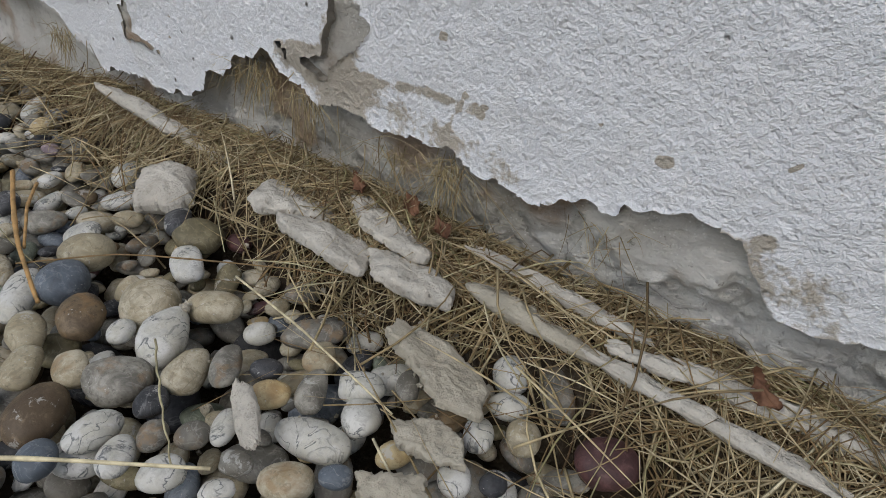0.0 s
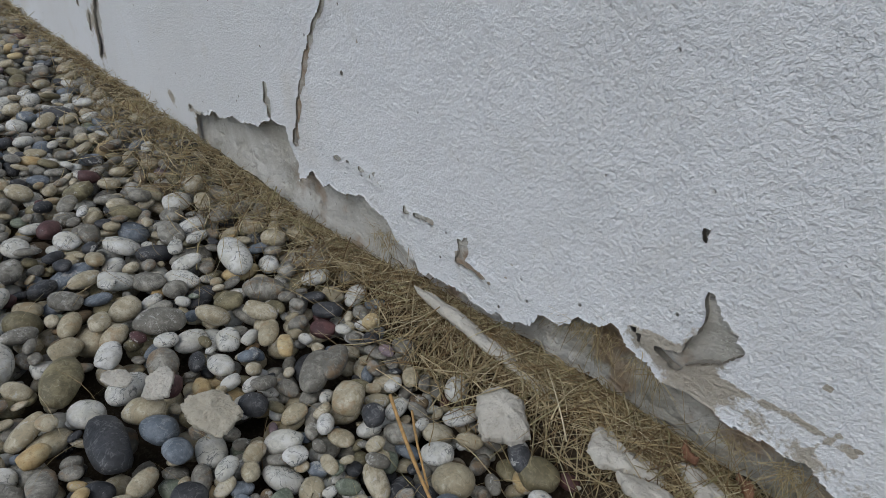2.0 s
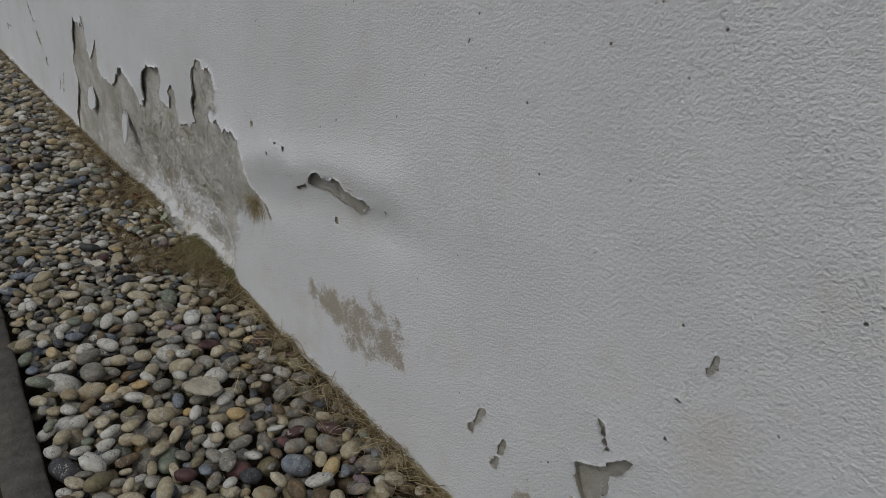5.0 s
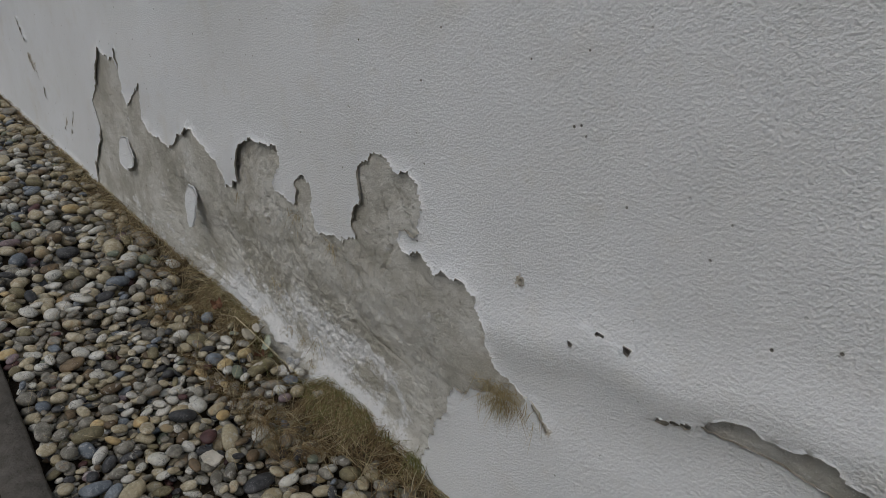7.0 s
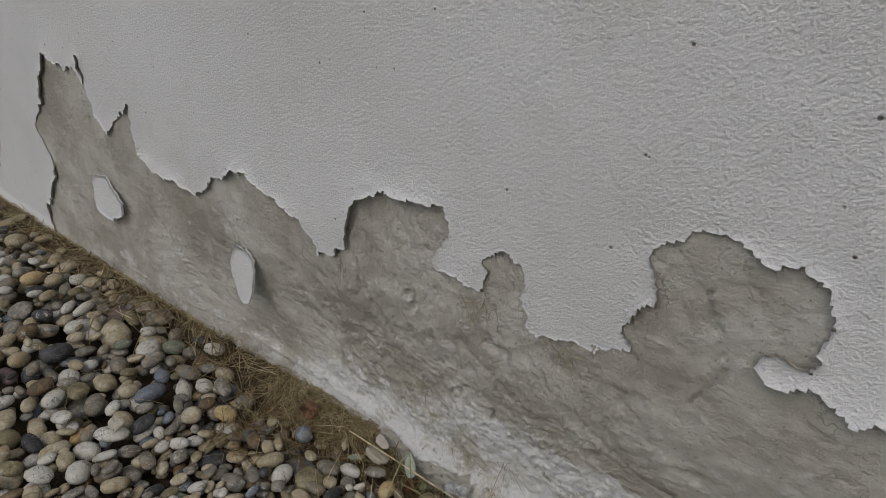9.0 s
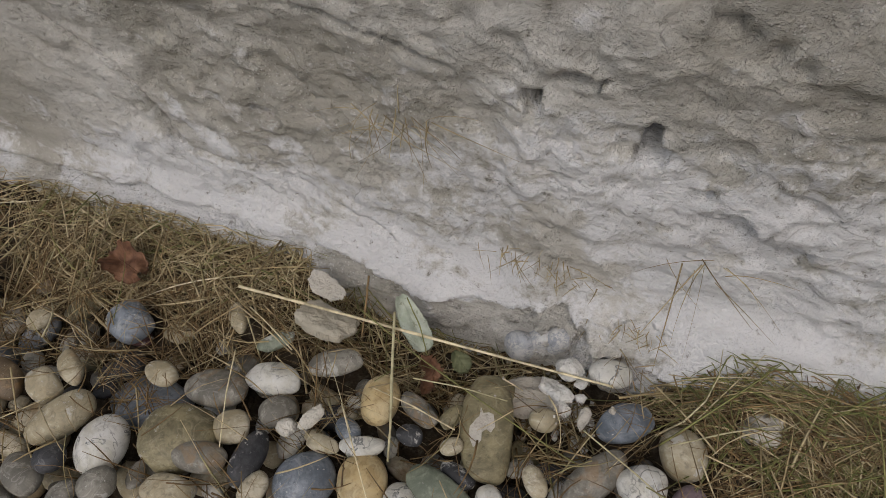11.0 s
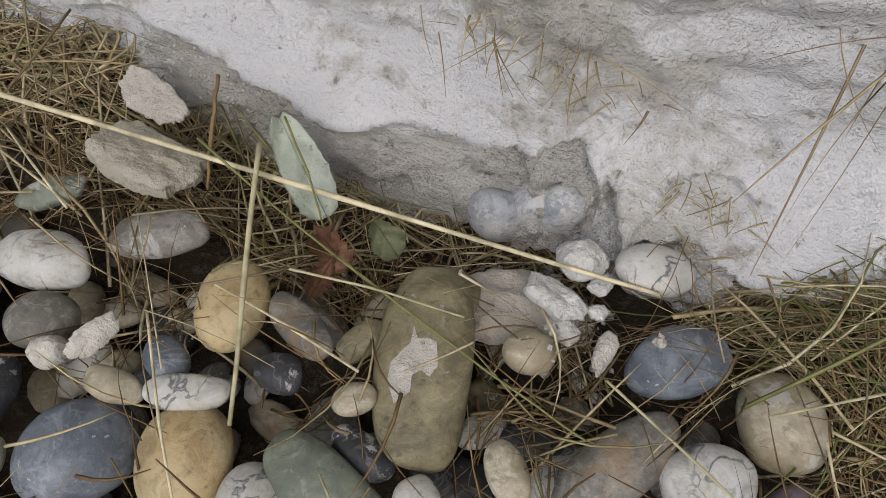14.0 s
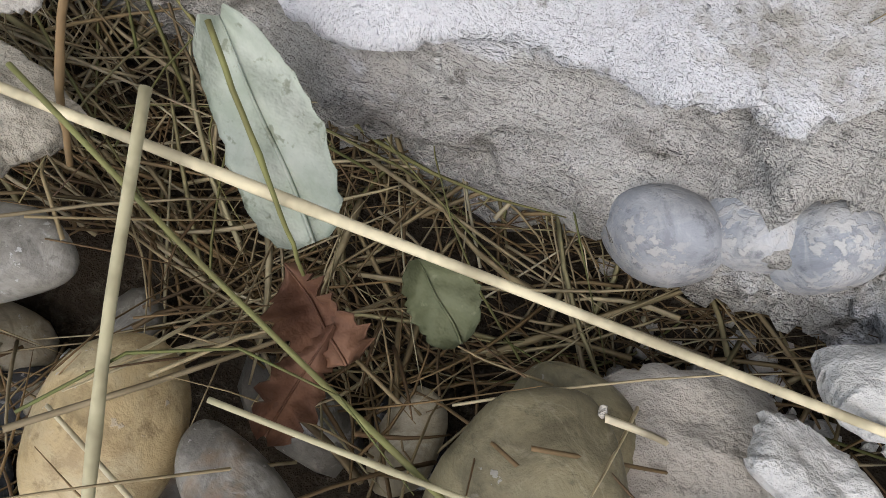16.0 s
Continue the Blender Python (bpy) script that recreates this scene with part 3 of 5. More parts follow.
def core_depth(X, Z):
    """How far behind the painted face the base coat lies."""
    east = poly_sdf(X, Z, GAP_EAST)
    y = 0.0042 + 0.003 * fbm(X, Z, 0.09, 4, 11)
    patch = 0.9 * smooth(1.25, 0.95, np.hypot((X - 0.193) / 0.050, (Z - 0.088) / 0.030) + 0.5 * fbm(X, Z, 0.02, 3, 19))
    y = y + (1 - patch) * 0.017 * smooth(0.016, 0.002, east + 0.004 * fbm(X, Z, 0.02, 2, 2)) + (1 - 0.6 * patch) * (0.0060 * fbm(X, Z, 0.022, 4, 15, 0.65) + 0.0020 * terraces(X, Z * 0.7, 0.03, 3.0, 16)) * smooth(0.0, -0.01, east)
    y = y + 0.010 * smooth(0.012, 0.0, poly_sdf(X, Z, GAP_MIDDLE)) + 0.002 * smooth(0.01, 0.0, poly_sdf(X, Z, LIP))
    peel = smooth(-3.3, -3.0, X) * smooth(-2.15, -2.25, X)
    hollow = smooth(0.26, 0.12, Z + 0.03 * fbm(X, Z, 0.2, 2, 8)) * smooth(-0.005, 0.045, Z)
    # flat broken layers, one behind the other
    bare = smooth(0.012, 0.0, np.minimum(poly_sdf(X, Z, PEEL_WEST), poly_sdf(X, Z, PEEL_EAST)))
    some = smooth(-0.1, 0.25, fbm(X, Z, 0.12, 2, 29))
    steps = bare * some * terraces(X, Z, 0.085, 4.0, 21)
    small = bare * terraces(X, Z * 0.85, 0.026, 3.0, 27)
    y = y + peel * (0.022 * hollow + 0.0024 * steps * hollow + 0.0013 * steps * (1 - hollow) + 0.0008 * small + 0.0030 * np.abs(fbm(X, Z, 0.05, 5, 22, 0.6)))
    foot = smooth(0.035, -0.015, Z + 0.006 * fbm(X, Z, 0.04, 3, 31))
    y = y - peel * 0.014 * foot
    # a crust that breaks off above the footing
    edge = np.interp(X, CRUST_X, CRUST_Z) + 0.006 * fbm(X, Z * 0, 0.03, 3, 33)
    y = y + peel * (0.0085 * smooth(0.0015, -0.001, Z - edge) + 0.0030 * smooth(-0.004, -0.012, Z - edge) * terraces(X * 0.35, Z * 1.6, 0.012, 3.0, 39))
    # sandy mortar bulging out round the stones of the footing
    mound = np.exp(-(np.hypot((X + 2.577) / 0.026, (Z - 0.004) / 0.016) ** 2)) + 0.6 * np.exp(-(np.hypot((X + 2.604) / 0.012, (Z - 0.012) / 0.006) ** 2))
    y = y - mound * (0.011 + 0.016 * fbm(X, Z, 0.012, 3, 45, 0.6)) - 0.004 * mound * terraces(X, Z, 0.010, 3.0, 47)
    for x, z, w, h, depth in DENTS:
        q = np.hypot((X - x) * 1000 / w, (Z - z) * 1000 / h) + 0.8 * fbm(X, Z, 0.009, 3, 35)
        y = y + 0.001 * depth * smooth(1.1, 0.9, q)
    y = y - 0.012 * smooth(0.03, -0.02, Z) * (1 - peel)
    lines = np.full(X.shape, 1.0)
    for pts in CORE_CRACKS:
        lines = np.minimum(lines, line_dist(X, Z, pts) + 0.002 * fbm(X, Z, 0.01, 2, 37))
    y = y + 0.006 * smooth(0.0026, 0.0008, lines)
    crack = np.full(X.shape, 1.0)
    for pts, half in CRACKS:
        if pts[0][0] > -2.1:
            crack = np.minimum(crack, line_dist(X, Z, pts))
    y = y - 0.0032 * smooth(0.014, 0.006, crack)
    return y


def wall_relief(X, Z):
    """Bulges of the loose coat, out of the wall (minus) and into it."""
    ridge = line_dist(X, Z, [(-2.09, 0.33), (-1.981, 0.372), (-1.904, 0.372), (-1.791, 0.408), (-1.697, 0.412), (-1.63, 0.42)])
    valley = line_dist(X, Z, [(-2.059, 0.262), (-1.923, 0.278), (-1.831, 0.325), (-1.724, 0.330), (-1.634, 0.350), (-1.56, 0.352)])
    y = -0.011 * np.exp(-((ridge / 0.036) ** 2)) + 0.004 * np.exp(-((valley / 0.035) ** 2))
    y = y + 0.006 * fbm(X, Z, 0.5, 3, 41) + 0.0022 * fbm(X, Z, 0.09, 3, 43)
    return y


def grid_quads(nx, nz):
    i, j = np.meshgrid(np.arange(nx - 1), np.arange(nz - 1), indexing="ij")
    a = i * nz + j
    return np.stack([a, a + nz, a + nz + 1, a + 1], -1)


def build_wall():
    # the base coat and masonry
    xs = spans((-16, -5, 0.5), (-5, -3.8, 0.05), (-3.8, -2.9, 0.006), (-2.9, -2.4, 0.0017), (-2.4, -2.05, 0.005), (-2.05, -0.9, 0.012), (-0.9, -0.4, 0.005), (-0.4, 0.5, 0.0025), (0.5, 2.5, 0.1))
    zs = spans((-0.12, -0.03, 0.01), (-0.03, 0.19, 0.0018), (0.19, 0.5, 0.005), (0.5, LEDGE, 0.02))
    X, Z = np.meshgrid(xs, zs, indexing="ij")
    Y = core_depth(X, Z)
    near = smooth(-2.95, -2.8, X) * smooth(-2.3, -2.4, X)
    Y = Y + near * (0.0026 * fbm(X, Z, 0.014, 3, 51, 0.6) + 0.0007 * terraces(X * 0.7, Z, 0.012, 3.0, 57)) + 0.0024 * fbm(X, Z, 0.010, 2, 53)
    verts = np.stack([X, Y, Z], -1).reshape(-1, 3)
    quads = grid_quads(len(xs), len(zs)).reshape(-1, 4)
    n = len(verts)
    box = np.array([(x, y, z) for x in (-16, 2.5) for y in (0.08, 0.40) for z in (-0.12, LEDGE)])
    verts = np.concatenate([verts, box])
    faces = np.array([(0, 1, 3, 2), (4, 6, 7, 5), (2, 3, 7, 6), (0, 4, 5, 1), (1, 5, 7, 3), (0, 2, 6, 4)]) + n
    me = mesh_from("wall_north", verts, np.concatenate([quads, faces]), mats=[CORE])
    band = np.interp(X, BAND_X, BAND_Z) + 0.02 * fbm(X, Z, 0.06, 3, 61)
    peel = smooth(-3.7, -3.4, X) * smooth(-2.1, -2.3, X)
    edge = np.interp(X, CRUST_X, CRUST_Z)
    bloom = 0.30 * smooth(-2.95, -2.8, X) * smooth(-2.3, -2.45, X) * smooth(0.2, 0.1, Z) + peel * ((0.24 + 0.20 * smooth(-3.0, -2.85, X)) * smooth(0.02, -0.02, Z - band - 0.05 * fbm(X, Z, 0.08, 4, 62)) - 0.62 * smooth(0.001, -0.002, Z - edge) * smooth(-2.76, -2.73, X) * smooth(-2.57, -2.60, X))
    bloom = bloom + 0.58 * np.exp(-(np.hypot((X + 2.51) / 0.11, (Z - 0.085) / 0.055) ** 2)) * smooth(-0.35, 0.3, fbm(X, Z, 0.05, 3, 63) * 2)
    bloom = bloom + 0.55 * np.exp(-((line_dist(X, Z, [(-2.52, 0.10), (-2.40, 0.125), (-2.33, 0.10), (-2.30, 0.05)]) / 0.016) ** 2)) + 0.18 * smooth(0.0, 0.4, fbm(X, Z, 0.13, 3, 65))
    bloom = bloom - 0.10 * peel * terraces(X, Z, 0.028, 3.0, 27) - 0.06 * peel * terraces(X, Z, 0.085, 4.0, 21)
    rust = 0.42 * np.exp(-(((line_dist(X, Z, [(-2.212, 0.30), (-2.205, 0.24), (-2.20, 0.18)]) + 0.006 * fbm(X, Z, 0.02, 3, 69)) / 0.007) ** 2)) * smooth(-0.35, 0.25, fbm(X, Z, 0.03, 3, 68)) + 0.35 * np.exp(-((line_dist(X, Z, [(-2.14, 0.31), (-2.15, 0.24)]) / 0.02) ** 2))
    rust = rust + smooth(-0.7, -0.5, X) * (0.20 + 0.5 * smooth(-0.1, 0.4, fbm(X, Z, 0.05, 4, 67)))
    strata = peel * smooth(0.002, -0.002, Z - edge - 0.006 * fbm(X, Z * 0, 0.03, 3, 33))
    float_attr(me, "strata", np.concatenate([strata.ravel(), np.zeros(8)]))
    float_attr(me, "rust", np.concatenate([rust.ravel(), np.zeros(8)]))
    float_attr(me, "bloom", np.concatenate([bloom.ravel(), np.zeros(8)]))
    wall = tagged(new("wall_north", me), "house wall of bare grey-beige base coat under peeling plaster", "wall", kind="structure")

    # the painted coat
    xs = spans((-16, -6, 0.06), (-6, -4, 0.012), (-4, -2.0, 0.0038), (-2.0, -0.62, 0.005), (-0.62, -0.35, 0.0028), (-0.35, 0.42, 0.0024), (0.42, 0.8, 0.008), (0.8, 2.5, 0.06))
    zs = spans((-0.10, 0.0, 0.008), (0.0, 0.26, 0.0028), (0.26, 0.49, 0.004), (0.49, LEDGE, 0.010))
    X, Z = np.meshgrid(xs, zs, indexing="ij")
    d = plaster_sdf(X, Z)
    gx, gz = np.gradient(d, xs, zs)
    norm = np.hypot(gx, gz) + 1e-6
    step = np.minimum(np.gradient(xs)[:, None], 0.006) * 0.75
    near = (np.abs(d) < step) & (norm > 0.3)
    sx = np.where(near, -d * gx / norm**2, 0)
    sz = np.where(near, -d * gz / norm**2, 0)
    lim = step * 0.8
    PX, PZ = X + np.clip(sx, -lim, lim), Z + np.clip(sz, -lim, lim)
    lift = np.exp(-np.maximum(d, 0) / 0.012) * smooth(-0.1, 0.25, fbm(X, Z, 0.12, 2, 71))
    west = smooth(-1.9, -2.2, X)
    Y = wall_relief(X, Z) - lift * (0.002 + 0.0045 * west)
    Y = Y + 0.0012 * fbm(X, Z, 0.007, 2, 73) * np.where(X > -0.6, 1.0, 0.5)
    Y = np.minimum(Y, core_depth(PX, PZ) - 0.0015)
    verts = np.stack([PX, Y, PZ], -1).reshape(-1, 3)
    q = grid_quads(len(xs), len(zs))
    dc = (d[:-1, :-1] + d[1:, :-1] + d[1:, 1:] + d[:-1, 1:]) / 4
    keep = dc > 0
    quads = q[keep]
    # broken edges
    pad = np.pad(keep, 1, constant_values=False)
    T = np.where(X > -0.35, 0.012, 0.0032)
    back = np.full(X.size, -1)
    rim = []
    for (di, dj), (ca, cb) in {(-1, 0): (0, 3), (1, 0): (2, 1), (0, -1): (1, 0), (0, 1): (3, 2)}.items():
        other = pad[1 + di : pad.shape[0] - 1 + di, 1 + dj : pad.shape[1] - 1 + dj]
        edge = keep & ~other
        rim.append(np.stack([q[edge][:, ca], q[edge][:, cb]], -1))
    rim = np.concatenate(rim)
    used = np.unique(rim)
    back[used] = len(verts) + np.arange(len(used))
    bv = verts[used].copy()
    bv[:, 1] += T.ravel()[used]
    verts2 = np.concatenate([verts, bv])
    sides = np.stack([rim[:, 1], rim[:, 0], back[rim[:, 0]], back[rim[:, 1]]], -1)
    allq = np.concatenate([quads, sides])
    keepv = np.unique(allq)
    remap = np.full(len(verts2), -1)
    remap[keepv] = np.arange(len(keepv))
    me = mesh_from("plaster_coat", verts2[keepv], remap[allq], mats=[PAINT, BREAK], index=np.r_[np.zeros(len(quads)), np.ones(len(sides))])
    wear = np.exp(-np.maximum(d, 0) / 0.010) * 0.42 + 0.34 * smooth(0.07, 0.0, Z)
    wear = wear + 0.55 * np.exp(-(np.hypot(X - 0.25, (Z - 0.095) * 1.2) / 0.03) ** 2) + 0.45 * np.exp(-(np.hypot(X + 0.02, (Z - 0.115)) / 0.028) ** 2)
    wear = wear + 0.58 * np.exp(-(np.hypot((X + 1.78) / 0.16, (Z - 0.15) / 0.08) ** 2)) + 0.46 * np.exp(-(np.hypot((X + 1.6) / 0.12, (Z - 0.2) / 0.09) ** 2)) + 0.46 * np.exp(-(np.hypot((X + 1.3) / 0.06, (Z - 0.12) / 0.1) ** 2))
    wear = wear + 0.40 * np.exp(-((line_dist(X, Z, [(-0.06, 0.112), (-0.02, 0.105), (0.06, 0.10), (0.11, 0.094)]) / 0.013) ** 2))
    wear = wear + 0.55 * np.exp(-((line_dist(X, Z, [(-0.058, 0.118), (-0.001, 0.113), (0.049, 0.118), (0.07, 0.117), (0.086, 0.115)]) / 0.004) ** 2)) * smooth(-0.3, 0.3, fbm(X, Z, 0.02, 3, 79))
    for x, z, w, h, much in [(-1.922, 0.282, 0.03, 0.025, 0.42), (-2.094, 0.405, 0.010, 0.022, 0.30), (-4.42, 0.28, 0.09, 0.06, 0.45), (-4.10, 0.14, 0.12, 0.05, 0.35), (-1.83, 0.532, 0.05, 0.03, 0.22), (-1.98, 0.19, 0.10, 0.05, 0.20), (-0.95, 0.05, 0.15, 0.02, 0.30), (-1.5, 0.08, 0.12, 0.06, 0.18)]:
        wear = wear + much * np.exp(-(np.hypot((X - x) / w, (Z - z) / h) ** 2))
    for x, z, r in CHIPS:
        wear = wear + 0.9 * np.exp(-((np.hypot(X - x, (Z - z) * 1.5) + 0.003 * fbm(X, Z, 0.006, 2, 77)) / (0.0009 * r)) ** 2)
    for pts in ([(0.071, 0.165), (0.073, 0.124), (0.06, 0.095)], [(0.044, 0.135), (0.08, 0.12), (0.092, 0.105)]):
        wear = wear + 0.5 * np.exp(-((line_dist(X, Z, pts) / 0.0018) ** 2)) * smooth(-0.2, 0.2, fbm(X, Z, 0.02, 2, 75))
    wear = np.concatenate([wear.ravel(), np.zeros(len(used))])[keepv]
    float_attr(me, "wear", wear)
    coat = new("plaster_coat", me)
    coat.parent = wall
    tagged(coat, "white painted stucco coat, cracked and peeling at its ragged foot")

    # the wall above the plinth, a little behind a drip line of mortar
    bm = bmesh.new()
    bmesh.ops.create_cube(bm, size=1, matrix=Matrix.Translation((-6.75, 0.242, LEDGE + 1.3)) @ Matrix.Diagonal((18.5, 0.45, 2.6, 1)))
    part("upper_wall", bm, CREAM, wall, "smooth cream rendered wall above the plinth")
    xs = spans((-16, -5, 0.2), (-5, -1, 0.012), (-1, 2.5, 0.2))
    prof = [(0.006, -0.005), (-0.001, -0.003), (-0.003, 0.0), (-0.001, 0.003), (0.008, 0.006), (0.019, 0.008)]
    V = np.array([(x, p[0] + 0.002 * fbm(x, p[1] * 9, 0.03, 3, 81), LEDGE + p[1] + 0.003 * fbm(x, 0.0, 0.3, 2, 83)) for x in xs for p in prof])
    me = mesh_from("mortar_line", V, grid_quads(len(xs), len(prof)).reshape(-1, 4), mats=[CHALK])
    line = new("mortar_line", me)
    line.parent = wall
    tagged(line, "chalky mortar bead along the top of the plinth")
    return wall


WALL = build_wall()


# ---- ground, kerb ----
def kerb_line(x):
    """Inner edge of the kerb."""
    return -0.466 - 0.0215 * (x + 1.0)


def soil(X, Y):
    """Height of the soil between wall and kerb: heaped against the foot of the wall."""
    heap = np.interp(X, [-9, -3.3, -2.95, -2.76, -2.7, -2.56, -2.49, -2.3, -2.0, -0.5, -0.25, -0.1, 0.3, 1], [-0.008, 0.0, 0.006, 0.006, -0.024, -0.024, 0.010, 0.008, -0.004, 0.0, 0.014, 0.026, 0.026, 0.02])
    wide = np.interp(X, [-0.4, -0.15], [-0.09, -0.115])
    base = np.interp(X, [-3.1, -2.9, -2.4, -2.2], [-0.052, -0.024, -0.024, -0.052])
    return base + (heap - base) * smooth(0, 1, (Y - wide) / (-0.01 - wide))


def build_ground():
    xs = spans((-400, -20, 40), (-20, -6, 1.0), (-6, 1.2, 0.012), (1.2, 20, 1.5), (20, 400, 40))
    ys = spans((-400, -20, 40), (-20, -1.5, 1.5), (-1.5, -0.6, 0.05), (-0.6, 0.1, 0.010), (0.1, 0.4, 0.1))
    X, Y = np.meshgrid(xs, ys, indexing="ij")
    inside = smooth(-0.03, -0.015, Y - kerb_line(X))
    Z = -0.012 + 0.01 * fbm(X, Y, 0.2, 3, 3)
    bed = soil(X, Y) + 0.004 * fbm(X, Y, 0.03, 3, 6)
    Z = Z * (1 - inside) + bed * inside
    me = mesh_from("ground", np.stack([X, Y, Z], -1).reshape(-1, 3), grid_quads(len(xs), len(ys)).reshape(-1, 4), mats=[SOIL])
    return tagged(new("ground", me), "dark crumbly soil under gravel and dry grass", "ground", kind="structure")


build_ground()


def build_kerb():
    prof = [(-0.055, -0.12), (-0.055, 0.0), (-0.052, 0.004), (-0.004, 0.004), (0.0, 0.0), (0.0, -0.12)]
    for n in range(-13, 2):
        x0, x1 = -1.06 + n * 1.25 + 0.002, 0.19 + n * 1.25 - 0.002
        xs = np.linspace(x0, x1, 60)
        V = [(x, kerb_line(x) + p[0] + 0.002 * float(fbm(np.array(x), np.array(p[0] * 5), 0.03, 2, 5)), p[1] + 0.003 * float(fbm(np.array(x), np.array(p[0] * 9), 0.04, 3, 8))) for x in xs for p in prof]
        np_ = len(prof)
        q = grid_quads(len(xs), np_).reshape(-1, 4)[:, ::-1]
        me = mesh_from("kerb_stone", V, q, mats=[KERB])
        caps = [list(range(np_))[::-1], [(len(xs) - 1) * np_ + k for k in range(np_)]]
        bm = bmesh.new()
        bm.from_mesh(me)
        bm.verts.ensure_lookup_table()
        for c in caps:
            bm.faces.new([bm.verts[k] for k in c])
        bm.to_mesh(me)
        bm.free()
        tagged(new("kerb_stone", me), "narrow dark grey concrete kerb stone edging the gravel", "kerb stone", "kerb stones along the gravel", "structure")


build_kerb()

# ---- pebbles ----


def icosphere(level):
    bm = bmesh.new()
    bmesh.ops.create_icosphere(bm, subdivisions=level, radius=1.0)
    bm.verts.ensure_lookup_table()
    v = np.array([p.co[:] for p in bm.verts])
    f = np.array([[p.index for p in face.verts] for face in bm.faces])
    bm.free()
    return v, f


ICO = {n: icosphere(n) for n in (2, 3, 4)}


def pebble_shape(level, seed, lump=0.10):
    """A rounded stone of radius one, a little lopsided and flattened."""
    v, f = ICO[level]
    r = np.random.RandomState(seed)
    p = np.sign(v) * np.abs(v) ** r.uniform(0.86, 1.0)
    for _ in range(5):
        d = r.randn(3)
        d /= np.linalg.norm(d)
        s = v @ d
        p = p * (1 + lump * r.uniform(-1, 0.6) * smooth(0.2, 1.0, s))[:, None]
    for f1 in (1.7, 3.1):
        ph = r.rand(3) * 6.28
        w = np.sin(v[:, 0] * f1 + ph[0]) * np.sin(v[:, 1] * f1 + ph[1]) * np.sin(v[:, 2] * f1 + ph[2])
        p = p * (1 + lump * 0.55 * w)[:, None]
    return p / np.abs(p).max(0)


SHAPES = {n: [pebble_shape(n, 100 + k, 0.05 + 0.018 * k) for k in range(10)] for n in (2, 3, 4)}

WHITE_A = [(-0.1, -0.18, 44, 20, -43), (-0.054, -0.103, 33, 20, -25), (-0.012, -0.146, 43, 29, -42), (-0.03, -0.16, 19, 14, -58), (0.02, -0.202, 29, 20, 82), (0.04, -0.204, 23, 16, -50), (0.098, -0.143, 39, 21, 19), (0.107, -0.12, 23, 20, -56), (0.094, -0.107, 25, 20, 40), (0.064, -0.165, 21, 12, -61), (0.062, -0.196, 21, 18, 45), (0.147, -0.052, 24, 19, -51), (0.159, -0.072, 21, 16, 39), (0.156, -0.094, 19, 15, -57), (0.162, -0.121, 18, 15, -47), (0.088, -0.187, 16, 11, 38)]
WHITE_B = [(-0.506, -0.116, 71, 35, -6)]
OLIVE_A = [(-0.078, -0.079, 33, 28, 46), (-0.408, -0.326, 57, 34, -38)]
CREAM_A = [(-0.116, -0.132, 35, 30, 40), (-0.042, -0.136, 40, 34, -43), (-0.068, -0.192, 32, 21, -32), (-0.042, -0.205, 28, 18, -41), (0.018, -0.154, 30, 21, -56), (-0.024, -0.19, 23, 18, -15), (0.064, -0.106, 22, 18, -45), (0.105, -0.165, 25, 19, 45), (0.173, -0.082, 20, 17, -53)]
CREAM_B = [(-0.009, -0.116, 34, 22, 28), (-0.331, -0.282, 37, 27, 46), (-0.235, -0.146, 34, 28, -40), (-0.354, -0.156, 36, 20, -37)]
GREY_A = [(-0.004, -0.177, 34, 29, 69), (0.032, -0.14, 30, 16, -50), (0.077, -0.124, 27, 15, -57), (0.043, -0.188, 17, 14, -53), (0.056, -0.176, 17, 14, 40), (0.172, -0.048, 37, 17, -49), (0.082, -0.173, 16, 13, 40), (0.112, -0.092, 20, 12, -51), (0.048, -0.096, 35, 20, 33), (-0.439, -0.227, 51, 35, 51)]
GREY_B = [(-0.282, -0.13, 45, 25, -54), (-0.284, -0.148, 52, 27, -46)]
BLUE_A = [(-0.096, -0.158, 34, 28, -50), (0.014, -0.226, 21, 18, -33), (0.122, -0.152, 15, 12, 42), (-0.3, -0.282, 33, 28, 14), (-0.272, -0.279, 28, 21, 15), (-0.29, -0.233, 34, 18, -41)]
SLATE_A = [(0.052, -0.13, 17, 13, 40), (0.177, -0.113, 13, 11, 42), (0.024, -0.176, 21, 17, -62), (-0.098, -0.079, 39, 18, -39), (-0.278, -0.212, 26, 22, 43), (-0.314, -0.317, 69, 31, -3), (-0.206, -0.141, 25, 20, -24)]
OCHRE_A = [(0.066, -0.14, 20, 15, 49), (0.132, -0.126, 17, 14, 45), (-0.328, -0.153, 33, 15, -23)]
BROWN_A = [(-0.058, -0.168, 34, 26, -49), (-0.012, -0.214, 37, 26, -55)]
MAROON_A = [(0.21, -0.069, 31, 26, 36), (-0.689, -0.26, 41, 28, -32), (-0.344, -0.256, 26, 22, -47)]
OLIVE_C = [(-2.617, -0.063, 59, 28, -73), (-2.77, -0.12, 42, 36, 33), (-2.636, -0.064, 17, 10, 66)]
OCHRE_C = [(-2.676, -0.067, 29, 22, -79), (-2.668, -0.11, 32, 27, -70)]
BLUE_C = [(-2.696, -0.117, 34, 28, 36), (-2.685, -0.088, 17, 12, -24), (-2.551, -0.038, 31, 21, 27), (-2.842, -0.067, 30, 24, -18)]
SLATE_C = [(-2.728, -0.118, 33, 16, -87), (-2.653, -0.08, 15, 12, -16), (-2.623, -0.092, 20, 11, -11), (-2.826, -0.152, 17, 16, 25)]
